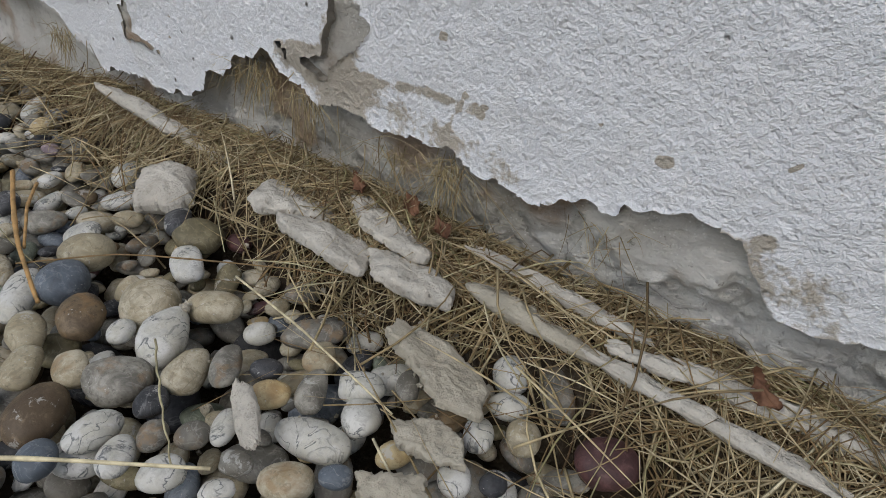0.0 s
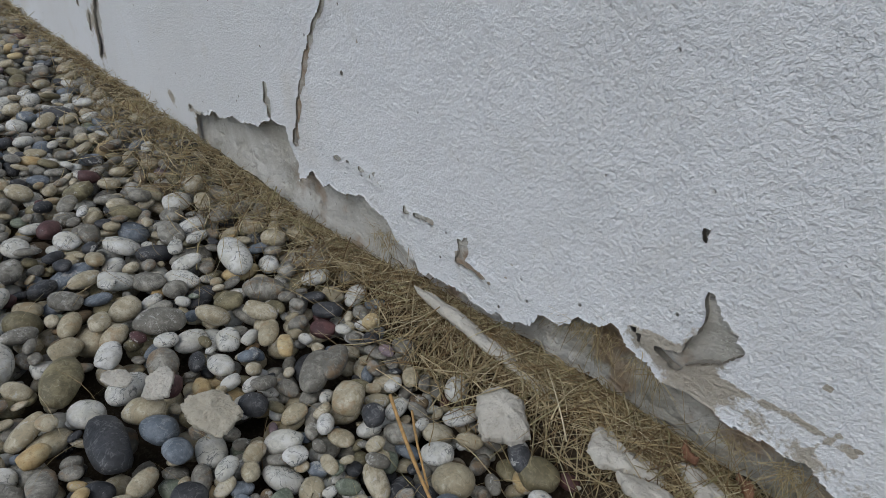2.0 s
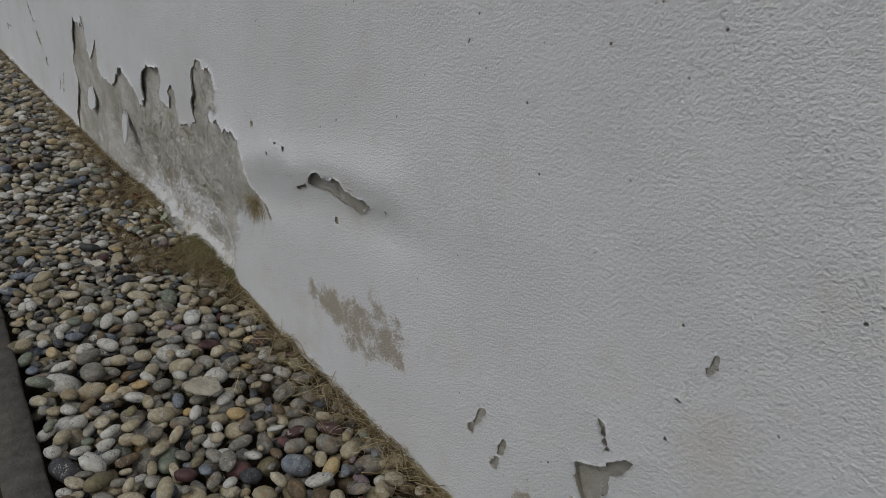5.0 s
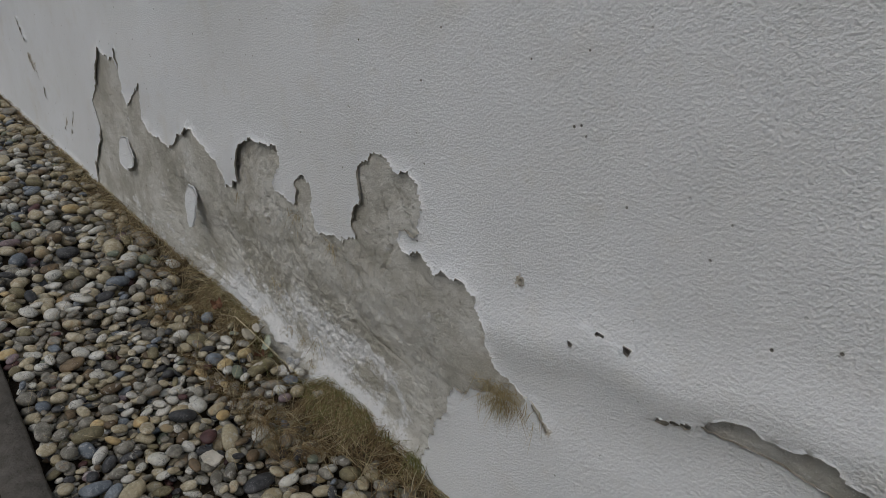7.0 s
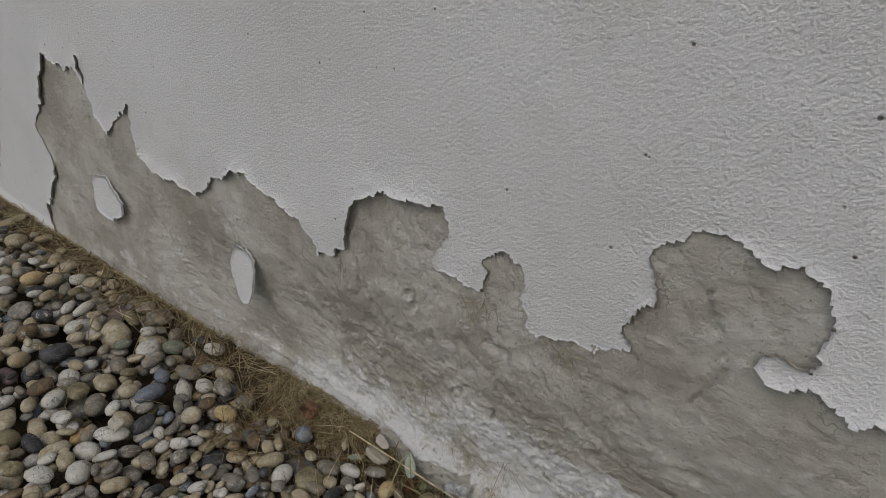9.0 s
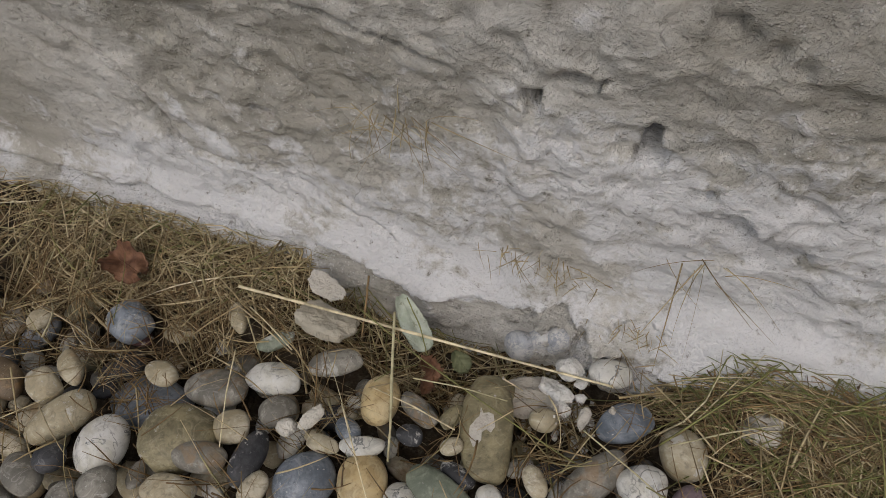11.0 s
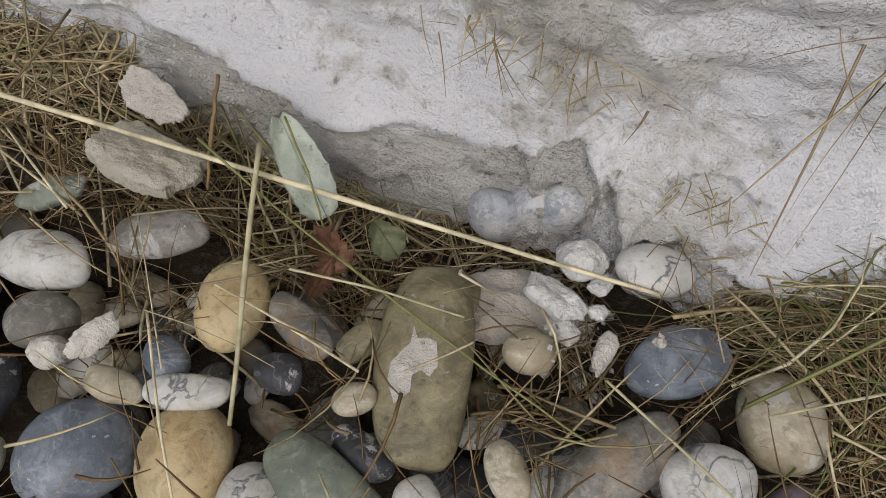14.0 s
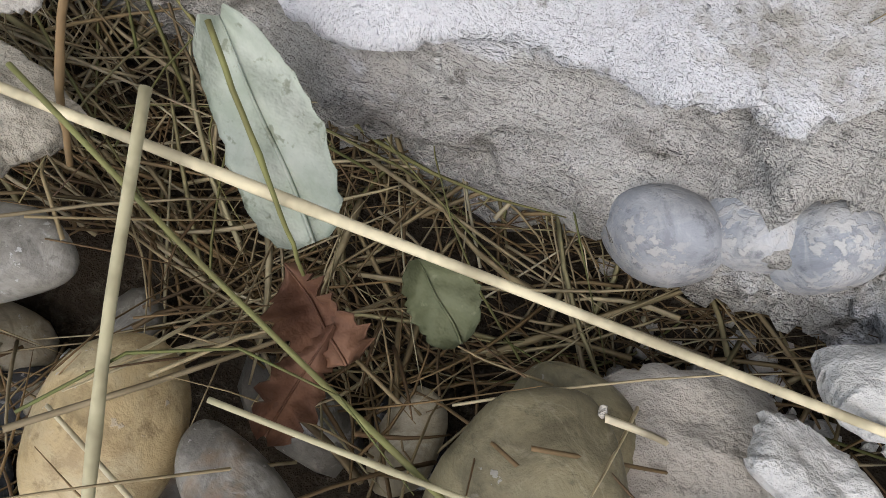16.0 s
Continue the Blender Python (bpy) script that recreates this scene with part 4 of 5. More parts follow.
CREAM_C = [(-2.717, -0.13, 18, 13, 84), (-2.746, -0.105, 22, 20, -6), (-2.776, -0.046, 24, 11, -42), (-2.694, -0.099, 19, 10, 6), (-2.63, -0.08, 13, 9, 32), (-2.52, -0.044, 28, 24, -66), (-2.586, -0.084, 18, 11, -52), (-2.59, -0.05, 16, 13, 11), (-2.799, -0.092, 23, 15, -18), (-2.758, -0.146, 30, 17, 10), (-2.839, -0.131, 39, 24, 60), (-2.854, -0.104, 28, 14, -28), (-2.86, -0.119, 23, 17, -21), (-2.892, -0.084, 16, 15, -74)]
GREY_C = [(-2.752, -0.126, 31, 17, 7), (-2.766, -0.088, 39, 23, 6), (-2.71, -0.053, 33, 17, 21), (-2.726, -0.09, 21, 18, 25), (-2.654, -0.066, 25, 12, -26), (-2.559, -0.071, 42, 19, 55), (-2.554, -0.098, 22, 20, 13), (-2.578, -0.102, 15, 12, -16), (-2.488, -0.022, 19, 12, 28), (-2.837, -0.163, 29, 19, -18), (-2.794, -0.155, 20, 18, 30)]
WHITE_C = [(-2.738, -0.073, 33, 20, 3), (-2.674, -0.094, 24, 10, 22), (-2.645, -0.114, 23, 18, -75), (-2.603, -0.102, 22, 14, -51), (-2.562, -0.012, 25, 17, 9), (-2.537, -0.068, 25, 21, 21), (-2.537, -0.086, 16, 14, 15), (-2.809, -0.136, 33, 28, -70)]
GREEN_C = [(-2.746, -0.054, 23, 9, 41), (-2.628, -0.104, 41, 19, -17)]
PLUM_C = [(-2.514, -0.071, 24, 19, 78)]
BROWN_C = [(-2.887, -0.122, 31, 21, -17)]
CHOSEN = [("white", WHITE_A), ("white", WHITE_B), ("olive", OLIVE_A), ("cream", CREAM_A), ("cream", CREAM_B), ("grey", GREY_A), ("grey", GREY_B), ("blue", BLUE_A), ("slate", SLATE_A), ("ochre", OCHRE_A), ("brown", BROWN_A), ("maroon", MAROON_A), ("olive", OLIVE_C), ("ochre", OCHRE_C), ("blue", BLUE_C), ("slate", SLATE_C), ("cream", CREAM_C), ("grey", GREY_C), ("white", WHITE_C), ("green", GREEN_C), ("plum", PLUM_C), ("brown", BROWN_C)]



class Bed:
    """Lays stones on one another: each comes to rest on what lies below its outline."""

    def __init__(self, x0, x1, y0, y1, step=0.003):
        self.x0, self.y0, self.s = x0, y0, step
        xs, ys = np.arange(x0, x1, step), np.arange(y0, y1, step)
        self.X, self.Y = np.meshgrid(xs, ys, indexing="ij")
        self.H = soil(self.X, self.Y)
        self.free = np.ones(self.H.shape, bool)

    def patch(self, x, y, a, b, yaw):
        r = int(a / self.s) + 1
        i, j = int((x - self.x0) / self.s), int((y - self.y0) / self.s)
        sl = (slice(max(i - r, 0), i + r + 1), slice(max(j - r, 0), j + r + 1))
        dx, dy = self.X[sl] - x, self.Y[sl] - y
        c, s = math.cos(yaw), math.sin(yaw)
        q = ((dx * c + dy * s) / a) ** 2 + ((-dx * s + dy * c) / b) ** 2
        return sl, q

    def rest(self, x, y, a, b, c, yaw):
        sl, q = self.patch(x, y, a, b, yaw)
        m = q < 0.92
        if not m.any() or not self.free[sl][m].all():
            return None
        return float((self.H[sl][m] + c * np.sqrt(1 - q[m])).max())

    def lay(self, x, y, z, a, b, c, yaw, closed=False):
        sl, q = self.patch(x, y, a, b, yaw)
        m = q < 1
        top = z + c * np.sqrt(np.maximum(1 - q, 0))
        self.H[sl] = np.where(m, np.maximum(self.H[sl], top), self.H[sl])
        if closed:
            self.free[sl] &= ~(q < 1.0)

    def clear(self, x, y):
        """True where no picked stone lies."""
        i = np.clip(((np.asarray(x) - self.x0) / self.s).astype(int), 0, self.H.shape[0] - 1)
        j = np.clip(((np.asarray(y) - self.y0) / self.s).astype(int), 0, self.H.shape[1] - 1)
        return bool(np.all(self.free[i, j]))

    def height(self, x, y):
        i = np.clip(((np.asarray(x) - self.x0) / self.s).astype(int), 0, self.H.shape[0] - 1)
        j = np.clip(((np.asarray(y) - self.y0) / self.s).astype(int), 0, self.H.shape[1] - 1)
        return self.H[i, j]


BED = Bed(-9.0, 0.8, -0.50, 0.06)
STONES = []  # x, y, z, a, b, c, yaw, kind, chosen


def lay_chosen():
    r = np.random.RandomState(3)
    for kind, rows in CHOSEN:
        for x, y, length, width, yaw in rows:
            a, b = length * 0.0005, width * 0.0005
            c = b * r.uniform(0.66, 0.85)
            z = (0.012 - c * 0.8 if x < -2 else 0.015 - c * 0.75) + r.uniform(-0.002, 0.002)
            BED.lay(x, y, z, a, b, c, radians(yaw), True)
            STONES.append((x, y, z, a, b, c, radians(yaw), kind, True))


def fill_bed(count, seed, top, x0, x1, typical, spread=0.32, far=0.0):
    r = np.random.RandomState(seed)
    for n in range(count):
        x = r.uniform(x0, x1)
        size = float(np.clip(r.lognormal(math.log(typical), spread), 0.006, 0.032))
        a, b = size * 1.06, size * r.uniform(0.55, 0.92)
        c = b * r.uniform(0.5, 0.82)
        best = None
        for _ in range(7):
            xx = x + r.uniform(-0.06, 0.06)
            y = -0.022 + (kerb_line(xx) + 0.034) * r.rand() ** 0.95
            if -0.33 < xx < 0.4 and y > -0.06 or -2.72 < xx < -2.56 and y > -0.05:
                continue
            if y > far and far:
                continue
            yaw = r.uniform(0, math.pi)
            z = BED.rest(xx, y, a, b, c, yaw)
            if z is not None and (best is None or z < best[2]):
                best = (xx, y, z, a, b, c, yaw)
        if best is None or best[2] + c > top - 0.015 * r.rand():
            continue
        BED.lay(*best)
        STONES.append((*best, r.choice(KIND_NAMES, p=KIND_SHARE), False))


def stone_matrix(s, r):
    x, y, z, a, b, c, yaw = s[:7]
    tilt = 0.10 if s[8] else 0.36
    return Matrix.LocRotScale((x, y, z), Euler((r.uniform(-tilt, tilt), r.uniform(-tilt, tilt), yaw)), (a, b, c))


def build_pebbles():
    r = np.random.RandomState(5)
    single, rest = [], []
    for s in STONES:
        own = s[8] or (s[0] > -0.30 and s[0] < 0.30 and s[1] > -0.26 and s[2] > -0.022) or (-2.92 < s[0] < -2.40 and s[1] > -0.20 and s[2] > -0.022)
        (single if own else rest).append(s)
    single.sort(key=lambda s: not s[8])
    rest += single[330:]
    meshes = {}
    for s in single[:330]:
        level = 4 if s[0] < -2 and s[8] else 3
        k = int(r.randint(10))
        if (level, k) not in meshes:
            me = mesh_from("pebble", SHAPES[level][k], tris=ICO[level][1])
            me.materials.append(None)
            meshes[level, k] = me
        ob = new("pebble", meshes[level, k])
        ob.material_slots[0].link = "OBJECT"
        ob.material_slots[0].material = KINDS[s[7]][0]
        ob.matrix_world = stone_matrix(s, r)
        tagged(ob, KINDS[s[7]][1] + " in the gravel bed", "pebble", "pebbles of the gravel bed")
    V, F, M, n = [], [], [], 0
    for s in rest:
        if s[2] + s[5] < -0.020:
            continue
        near = (s[0] > -0.6 or -2.95 < s[0] < -2.35) and s[2] + s[5] > -0.008
        level = 3 if near else 2
        v = SHAPES[level][int(r.randint(10))]
        m = np.array(stone_matrix(s, r))
        V.append(v @ m[:3, :3].T + m[:3, 3])
        F.append(ICO[level][1] + n)
        M.append(np.full(len(F[-1]), KIND_NAMES.index(s[7])))
        n += len(v)
    me = mesh_from("gravel", np.concatenate(V), tris=np.concatenate(F), mats=[KINDS[k][0] for k in KIND_NAMES], index=np.concatenate(M))
    tagged(new("gravel", me), "bed of mixed rounded river pebbles along the wall", "gravel", kind="stuff")


# ---- dry grass ----
def blade(points, width, flat=0.35):
    """A tapering stalk of triangular section through the points."""
    p = np.asarray(points, float)
    n = len(p)
    t = np.gradient(p, axis=0)
    t /= np.linalg.norm(t, axis=1)[:, None] + 1e-9
    side = np.cross(t, (0.1, 0.2, 1.0))
    side /= np.linalg.norm(side, axis=1)[:, None] + 1e-9
    up = np.cross(side, t)
    w = width * (1 - 0.75 * np.linspace(0, 1, n) ** 2)[:, None] / 2
    ring = np.stack([p + side * w, p - side * w, p + up * w * flat * 2], 1).reshape(-1, 3)
    q = []
    for i in range(n - 1):
        for k in range(3):
            a, b = i * 3 + k, i * 3 + (k + 1) % 3
            q.append((a, b, b + 3, a + 3))
    return ring, np.array(q), np.array([(2, 1, 0), (3 * n - 3, 3 * n - 2, 3 * n - 1)])


def litter(name, count, where, lengths, widths, mat, label, category, seed, lift=0.010, droop=0.5, segs=5, over=0.08):
    r = np.random.RandomState(seed)
    V, Q, T, n = [], [], [], 0
    for _ in range(count):
        x, y, push = where(r)
        if r.rand() > over and not BED.clear(x, y):
            continue
        length = r.uniform(*lengths)
        yaw = r.normal(0, 0.9) + (math.pi if r.rand() < 0.5 else 0)
        bend = r.normal(0, 0.28)
        s = np.linspace(-0.5, 0.5, segs)
        px = x + length * s * np.cos(yaw + bend * s)
        py = y + length * s * np.sin(yaw + bend * s)
        reach = 0.013 if x > -0.36 or -3.15 < x < -2.22 else -0.001
        py = np.minimum(py, reach - 0.3 * np.maximum(py - reach, 0))
        if r.rand() > 3 * over and not BED.clear(px, py):
            continue
        h0, h1 = BED.height(px[:1], py[:1])[0], BED.height(px[-1:], py[-1:])[0]
        hm = BED.height(px, py)
        line = np.linspace(h0, h1, segs)
        pz = line + 0.85 * max(0.0, float((hm - line).max()))
        pz = pz + push + r.uniform(0, lift) + (s + 0.5) * r.uniform(-0.2, 0.5) * lift - droop * length * s**2 * 0.2
        ring, q, t = blade(np.stack([px, py, pz], 1), widths[0] + (widths[1] - widths[0]) * r.rand() ** 2)
        V.append(ring)
        Q.append(q + n)
        T.append(t + n)
        n += len(ring)
    me = mesh_from(name, np.concatenate(V), np.concatenate(Q), np.concatenate(T), mats=[mat])
    return tagged(new(name, me), label, category, kind="stuff")


def along_wall(weights, spread, back=0.0):
    """Picks places along the foot of the wall, denser in some stretches."""
    ends = np.array([w[:2] for w in weights])
    p = np.array([w[2] * (w[1] - w[0]) for w in weights])
    p = p / p.sum()

    def pick(r):
        a, b = ends[r.choice(len(p), p=p)]
        x = r.uniform(a, b)
        wide = spread * (0.65 + 0.9 * max(0.0, float(vnoise(np.array(x * 7.0), np.array(0.3), 5)) + 0.35))
        wide *= 1.35 if x < -2.95 or -1.1 < x < -0.4 else 1.0
        y = back + 0.016 - abs(r.normal(0, wide))
        return x, y, 0.0

    return pick


fill_bed(1900, 11, 0.007, -0.9, 0.6, 0.0125)
fill_bed(900, 41, 0.005, -0.25, 0.30, 0.0095)
fill_bed(1000, 12, -0.002, -3.05, -2.3, 0.0115)
lay_chosen()
fill_bed(700, 13, 0.022, -0.9, -0.40, 0.0140)
fill_bed(350, 20, 0.012, -0.40, 0.6, 0.0105)
fill_bed(200, 21, 0.022, -0.4, 0.6, 0.014, far=-0.27)
fill_bed(500, 14, 0.010, -3.05, -2.3, 0.011)
fill_bed(600, 15, 0.010, -0.35, 0.35, 0.0085)
fill_bed(300, 31, 0.014, -0.62, -0.18, 0.0100)
fill_bed(300, 16, 0.006, -2.9, -2.45, 0.008)
fill_bed(2700, 17, 0.022, -2.28, -0.8, 0.0145)
fill_bed(6000, 18, 0.024, -8.9, -3.02, 0.0155)
fill_bed(260, 19, 0.020, -3.0, -2.3, 0.0150, far=-0.19)
fill_bed(420, 42, 0.016, -3.05, -2.2, 0.0125, far=-0.10)
build_pebbles()
REST = [(-9, -4.2, 0.35), (-4.2, -2.95, 0.9), (-2.45, -2.1, 1.0), (-2.1, -1.2, 1.1), (-1.2, -0.45, 2.2), (-0.45, 0.5, 3.1)]
ROTTEN = [(-9, -4.2, 0.8), (-4.2, -2.95, 2.2), (-2.5, -2.1, 2.2), (-2.1, -1.2, 2.0), (-1.2, -0.45, 2.6), (-0.45, 0.5, 5.0)]
CORNER = [(-2.97, -2.72, 1.6), (-2.72, -2.56, 0.8), (-2.56, -2.35, 1.5)]
litter("straw_litter", 9500, along_wall(REST, 0.045), (0.025, 0.085), (0.0006, 0.0020), STRAW, "matted dry straw-coloured grass along the foot of the wall", "dry grass", 21)
litter("straw_litter", 3000, along_wall(CORNER, 0.042, -0.004), (0.015, 0.060), (0.0004, 0.0016), STRAW, "matted dry straw-coloured grass along the foot of the wall", "dry grass", 24, lift=0.007, over=0.10)
litter("straw_litter", 900, along_wall([(-0.42, 0.5, 1.0)], 0.055, -0.008), (0.03, 0.09), (0.0007, 0.0018), STRAW, "loose bright straw over the fallen plaster and pebbles", "dry grass", 29, lift=0.016, over=0.35)
litter("root_litter", 1500, along_wall([(-0.45, 0.5, 1.0)], 0.040, -0.006), (0.02, 0.06), (0.0006, 0.0014), ROOTS, "dark brown withered stalks among the straw", "dry grass", 30, lift=0.013)
litter("root_litter", 7000, along_wall(ROTTEN, 0.042), (0.018, 0.055), (0.0008, 0.0018), ROOTS, "brown rotting grass litter along the foot of the wall", "dry grass", 22, lift=0.005)
litter("root_litter", 3300, along_wall(CORNER, 0.040, -0.004), (0.012, 0.04), (0.0003, 0.0008), ROOTS, "brown rotting grass litter along the foot of the wall", "dry grass", 25, lift=0.004)
litter("straw_litter", 200, along_wall([(-2.54, -2.36, 1.0)], 0.026, -0.004), (0.03, 0.08), (0.0006, 0.0016), STRAW, "long arching dry grass heaped against the wall foot", "dry grass", 27, lift=0.015, droop=1.2, segs=7)
litter("root_litter", 500, along_wall([(-2.52, -2.2, 1.0)], 0.030, -0.004), (0.02, 0.06), (0.0006, 0.0014), ROOTS, "dark brown withered stalks among the straw", "dry grass", 35, lift=0.013, droop=1.0)
litter("green_grass", 220, along_wall([(-2.52, -2.36, 1.0)], 0.024, -0.004), (0.03, 0.08), (0.0005, 0.0014), GREENSTRAW, "thin olive-green grass among the dry straw", "grass", 28, lift=0.016, droop=1.2, segs=7)
litter("green_grass", 420, along_wall([(-9, -3.0, 0.2), (-3.0, -2.1, 2.0), (-2.1, 0.4, 0.5)], 0.035), (0.03, 0.08), (0.0005, 0.0011), GREENSTRAW, "thin olive-green grass among the dry straw", "grass", 23, lift=0.012)
litter("loose_straw", 700, lambda r: (x := r.uniform(-4.5, 0.5), kerb_line(x) * (0.12 + 0.85 * r.rand()), 0.0), (0.02, 0.07), (0.0004, 0.0010), STRAW, "thin loose straws scattered over the pebbles", "dry grass", 26, lift=0.006)
CREVICES = lambda r: (r.uniform(-2.95, -2.36), -0.030 - 0.13 * r.rand() ** 1.2, 0.003)
litter("root_litter", 4500, CREVICES, (0.010, 0.032), (0.0004, 0.0011), ROOTS, "brown grass litter fallen between the pebbles", "dry grass", 33, lift=0.003)
litter("loose_straw", 1500, CREVICES, (0.014, 0.045), (0.0004, 0.0012), STRAW, "short dry straws lying between the pebbles", "dry grass", 34, lift=0.004)


# ---- broken plaster lying about ----
def fragment(name, x, y, z, length, width, thick, yaw, mat, label, seed, pitch=0.0, roll=0.0, group="", parent=None, corners=None):
    """A broken plate of plaster with a ragged outline, rough faces and crumbling edges."""
    r = np.random.RandomState(seed)
    n, rings = 72, 12
    lumpy = thick > 0.28 * min(length, width)
    th = np.linspace(0, 2 * math.pi, n, endpoint=False)
    count = 22 if length > 4 * width else 9
    turns = np.sort((np.arange(count) + r.uniform(-0.35, 0.35, count)) / count * 2 * math.pi)
    power = r.uniform(3.0, 6.0) if count == 9 else 7.0
    reach = (np.abs(np.cos(turns)) ** power + np.abs(np.sin(turns)) ** power) ** (-1 / power) * r.uniform(0.82, 1.1, count)
    cx, cy = reach * np.cos(turns), reach * np.sin(turns)
    ring = np.r_[turns, turns[0] + 2 * math.pi]
    th = th + turns[0]
    ox, jx = np.interp(th, ring, np.r_[cx, cx[0]]), 0.03 * r.randn(n)
    oy, jy = np.interp(th, ring, np.r_[cy, cy[0]]), 0.03 * r.randn(n)
    if corners is not None:
        # an outline of its own, in millimetres about the middle of the piece
        c = np.array(corners + corners[:1], float) * 0.001
        run = np.r_[0, np.cumsum(np.hypot(*np.diff(c, axis=0).T))]
        at = np.linspace(0, run[-1], n, endpoint=False)
        ox, oy = np.interp(at, run, c[:, 0]), np.interp(at, run, c[:, 1])
        jx, jy, length, width = 0.0007 * r.randn(n), 0.0007 * r.randn(n), 2.0, 2.0
    V = []
    for side in (1, -1):
        for k in range(rings):
            f = (0.0, 0.14, 0.28, 0.4, 0.52, 0.63, 0.73, 0.82, 0.89, 0.945, 0.98, 1.0)[k]
            px, py = (ox + jx * f**6) * length / 2 * f, (oy + jy * f**6) * width / 2 * f
            h = thick / 2 * (1 - 0.35 * (k == rings - 1)) + min(thick, 0.006) * (0.55 * fbm(px + seed, py, 0.02, 3, seed % 40) + 0.42 * fbm(px + seed, py, 0.005, 3, seed % 30))
            if lumpy:
                h = h * math.sqrt(max(0.06, 1 - f ** 2.6))
            else:
                h = h * (1 - 0.45 * f ** 9)
            px = px * (1 + 0.05 * f * fbm(px + seed, py + side, 0.010, 3, seed % 37))
            py = py * (1 + 0.07 * f * fbm(px, py + seed + side, 0.010, 3, seed % 31))
            V.append(np.stack([px, py, side * np.maximum(h, thick * 0.10)], 1))
    V = np.concatenate(V)
    Q = []
    for s in (0, 1):
        for k in range(rings - 1):
            a = (s * rings + k) * n + np.arange(n)
            b = (s * rings + k) * n + (np.arange(n) + 1) % n
            q = np.stack([a, a + n, b + n, b], 1)
            Q.append(q if s == 0 else q[:, ::-1])
    a, b = (rings - 1) * n + np.arange(n), (rings - 1) * n + (np.arange(n) + 1) % n
    Q.append(np.stack([a, a + rings * n, b + rings * n, b], 1))
    me = mesh_from(name, V, np.concatenate(Q), mats=[mat])
    flat = np.arange(len(me.polygons)) >= len(me.polygons) - n
    me.polygons.foreach_set("use_smooth", ~flat)
    ob = new(name, me)
    ob.matrix_world = pose(x, y, z, roll, pitch, yaw)
    if parent is not None:
        ob.parent = parent
        return tagged(ob, label)
    return tagged(ob, label, "plaster fragment", group)


PLATE = "chalky broken plate of fallen plaster on dry grass"
GREYPLATE = "flat beige-grey mortar flake lying on the pebbles"
STRIP = "long broken strip of chalky plaster at the wall foot"
PIECES = "fallen plaster pieces"
for n, (x, y, z, thick, pitch, roll, outline) in enumerate([
    (-0.04, -0.032, 0.0265, 0.009, 3, -10, [(-19, -17), (-5, -24), (14, -8), (37, 2), (30, 16), (-3, 7), (-25, 17), (-28, 5)]),
    (0.01, -0.048, 0.027, 0.009, 2, -14, [(-32, -9), (-9, -11), (21, -14), (39, -9), (29, 10), (12, 20), (-21, 13), (-43, 0)]),
    (0.034, -0.018, 0.032, 0.009, 3, -12, [(-10, -13), (20, -16), (40, -11), (30, 2), (-7, 10), (-33, 18), (-38, 7)]),
    (0.072, -0.04, 0.0265, 0.009, 2, -10, [(-15, -17), (15, -14), (32, -6), (24, 7), (1, 14), (-21, 10), (-37, 3)]),
]):
    fragment("plaster_plate", x, y, z, 0.08, 0.04, thick, 0, CHALK, PLATE, 301 + n, pitch, roll, PIECES, corners=outline)
for n, (x, y, z, thick, pitch, roll, outline) in enumerate([
    (0.125, -0.084, 0.025, 0.006, 4, -10, [(-7, -10), (13, -20), (32, -13), (26, 5), (16, 11), (-9, 17), (-37, 13), (-35, -1)]),
    (0.147, -0.119, 0.023, 0.006, 0, -6, [(-9, -11), (6, -8), (19, -1), (11, 10), (-7, 12), (-20, -3)]),
    (0.15, -0.148, 0.021, 0.006, 0, 5, [(-7, -9), (7, -8), (16, 7), (5, 14), (-19, -2)]),
]):
    fragment("mortar_flake", x, y, z, 0.07, 0.03, thick, 0, FLAKE, GREYPLATE, 315 + n, pitch, roll, PIECES, corners=outline)
for n, (x, y, z, length, width, thick, yaw, pitch, roll) in enumerate([
    (-0.28, -0.245, 0.022, 0.052, 0.040, 0.006, 30, 4, 8),
    (-1.86, -0.205, 0.026, 0.060, 0.045, 0.006, 40, 3, 5), (-2.05, -0.21, 0.026, 0.03, 0.022, 0.005, 10, 3, 5),
]):
    fragment("mortar_flake", x, y, z, length, width, thick, yaw, FLAKE, GREYPLATE, 321 + n, pitch, roll, PIECES)
for n, (x, y, z, length, width, thick, yaw, pitch, roll) in enumerate([
    (0.140, -0.008, 0.035, 0.112, 0.010, 0.007, -3, 1, -15), (0.235, -0.034, 0.028, 0.125, 0.011, 0.009, -2, 1, -15), (0.202, -0.024, 0.034, 0.040, 0.009, 0.006, 6, 0, -10), (0.262, -0.012, 0.031, 0.11, 0.014, 0.010, 4, 1, -12),
    (-0.203, -0.014, 0.024, 0.18, 0.022, 0.010, -1, 3, -22),
]):
    fragment("plaster_strip", x, y, z, length, width, thick, yaw, CHALK, STRIP, 341 + n, pitch, roll, PIECES)
fragment("mortar_strip", 0.143, -0.028, 0.027, 0.086, 0.018, 0.010, -3, FLAKE, "grey mortar strip under the plaster strips", 351, 1, -30, PIECES)
fragment("mortar_lump", -0.133, -0.062, 0.016, 0.062, 0.044, 0.024, -35, CHALK, "rounded lump of pale old mortar among dry grass", 352, 0, 5, PIECES)
fragment("plaster_chip", 0.076, -0.160, 0.026, 0.042, 0.014, 0.008, -30, CHALK, "upright chip of white plaster between pebbles", 353, 0, 35, PIECES)
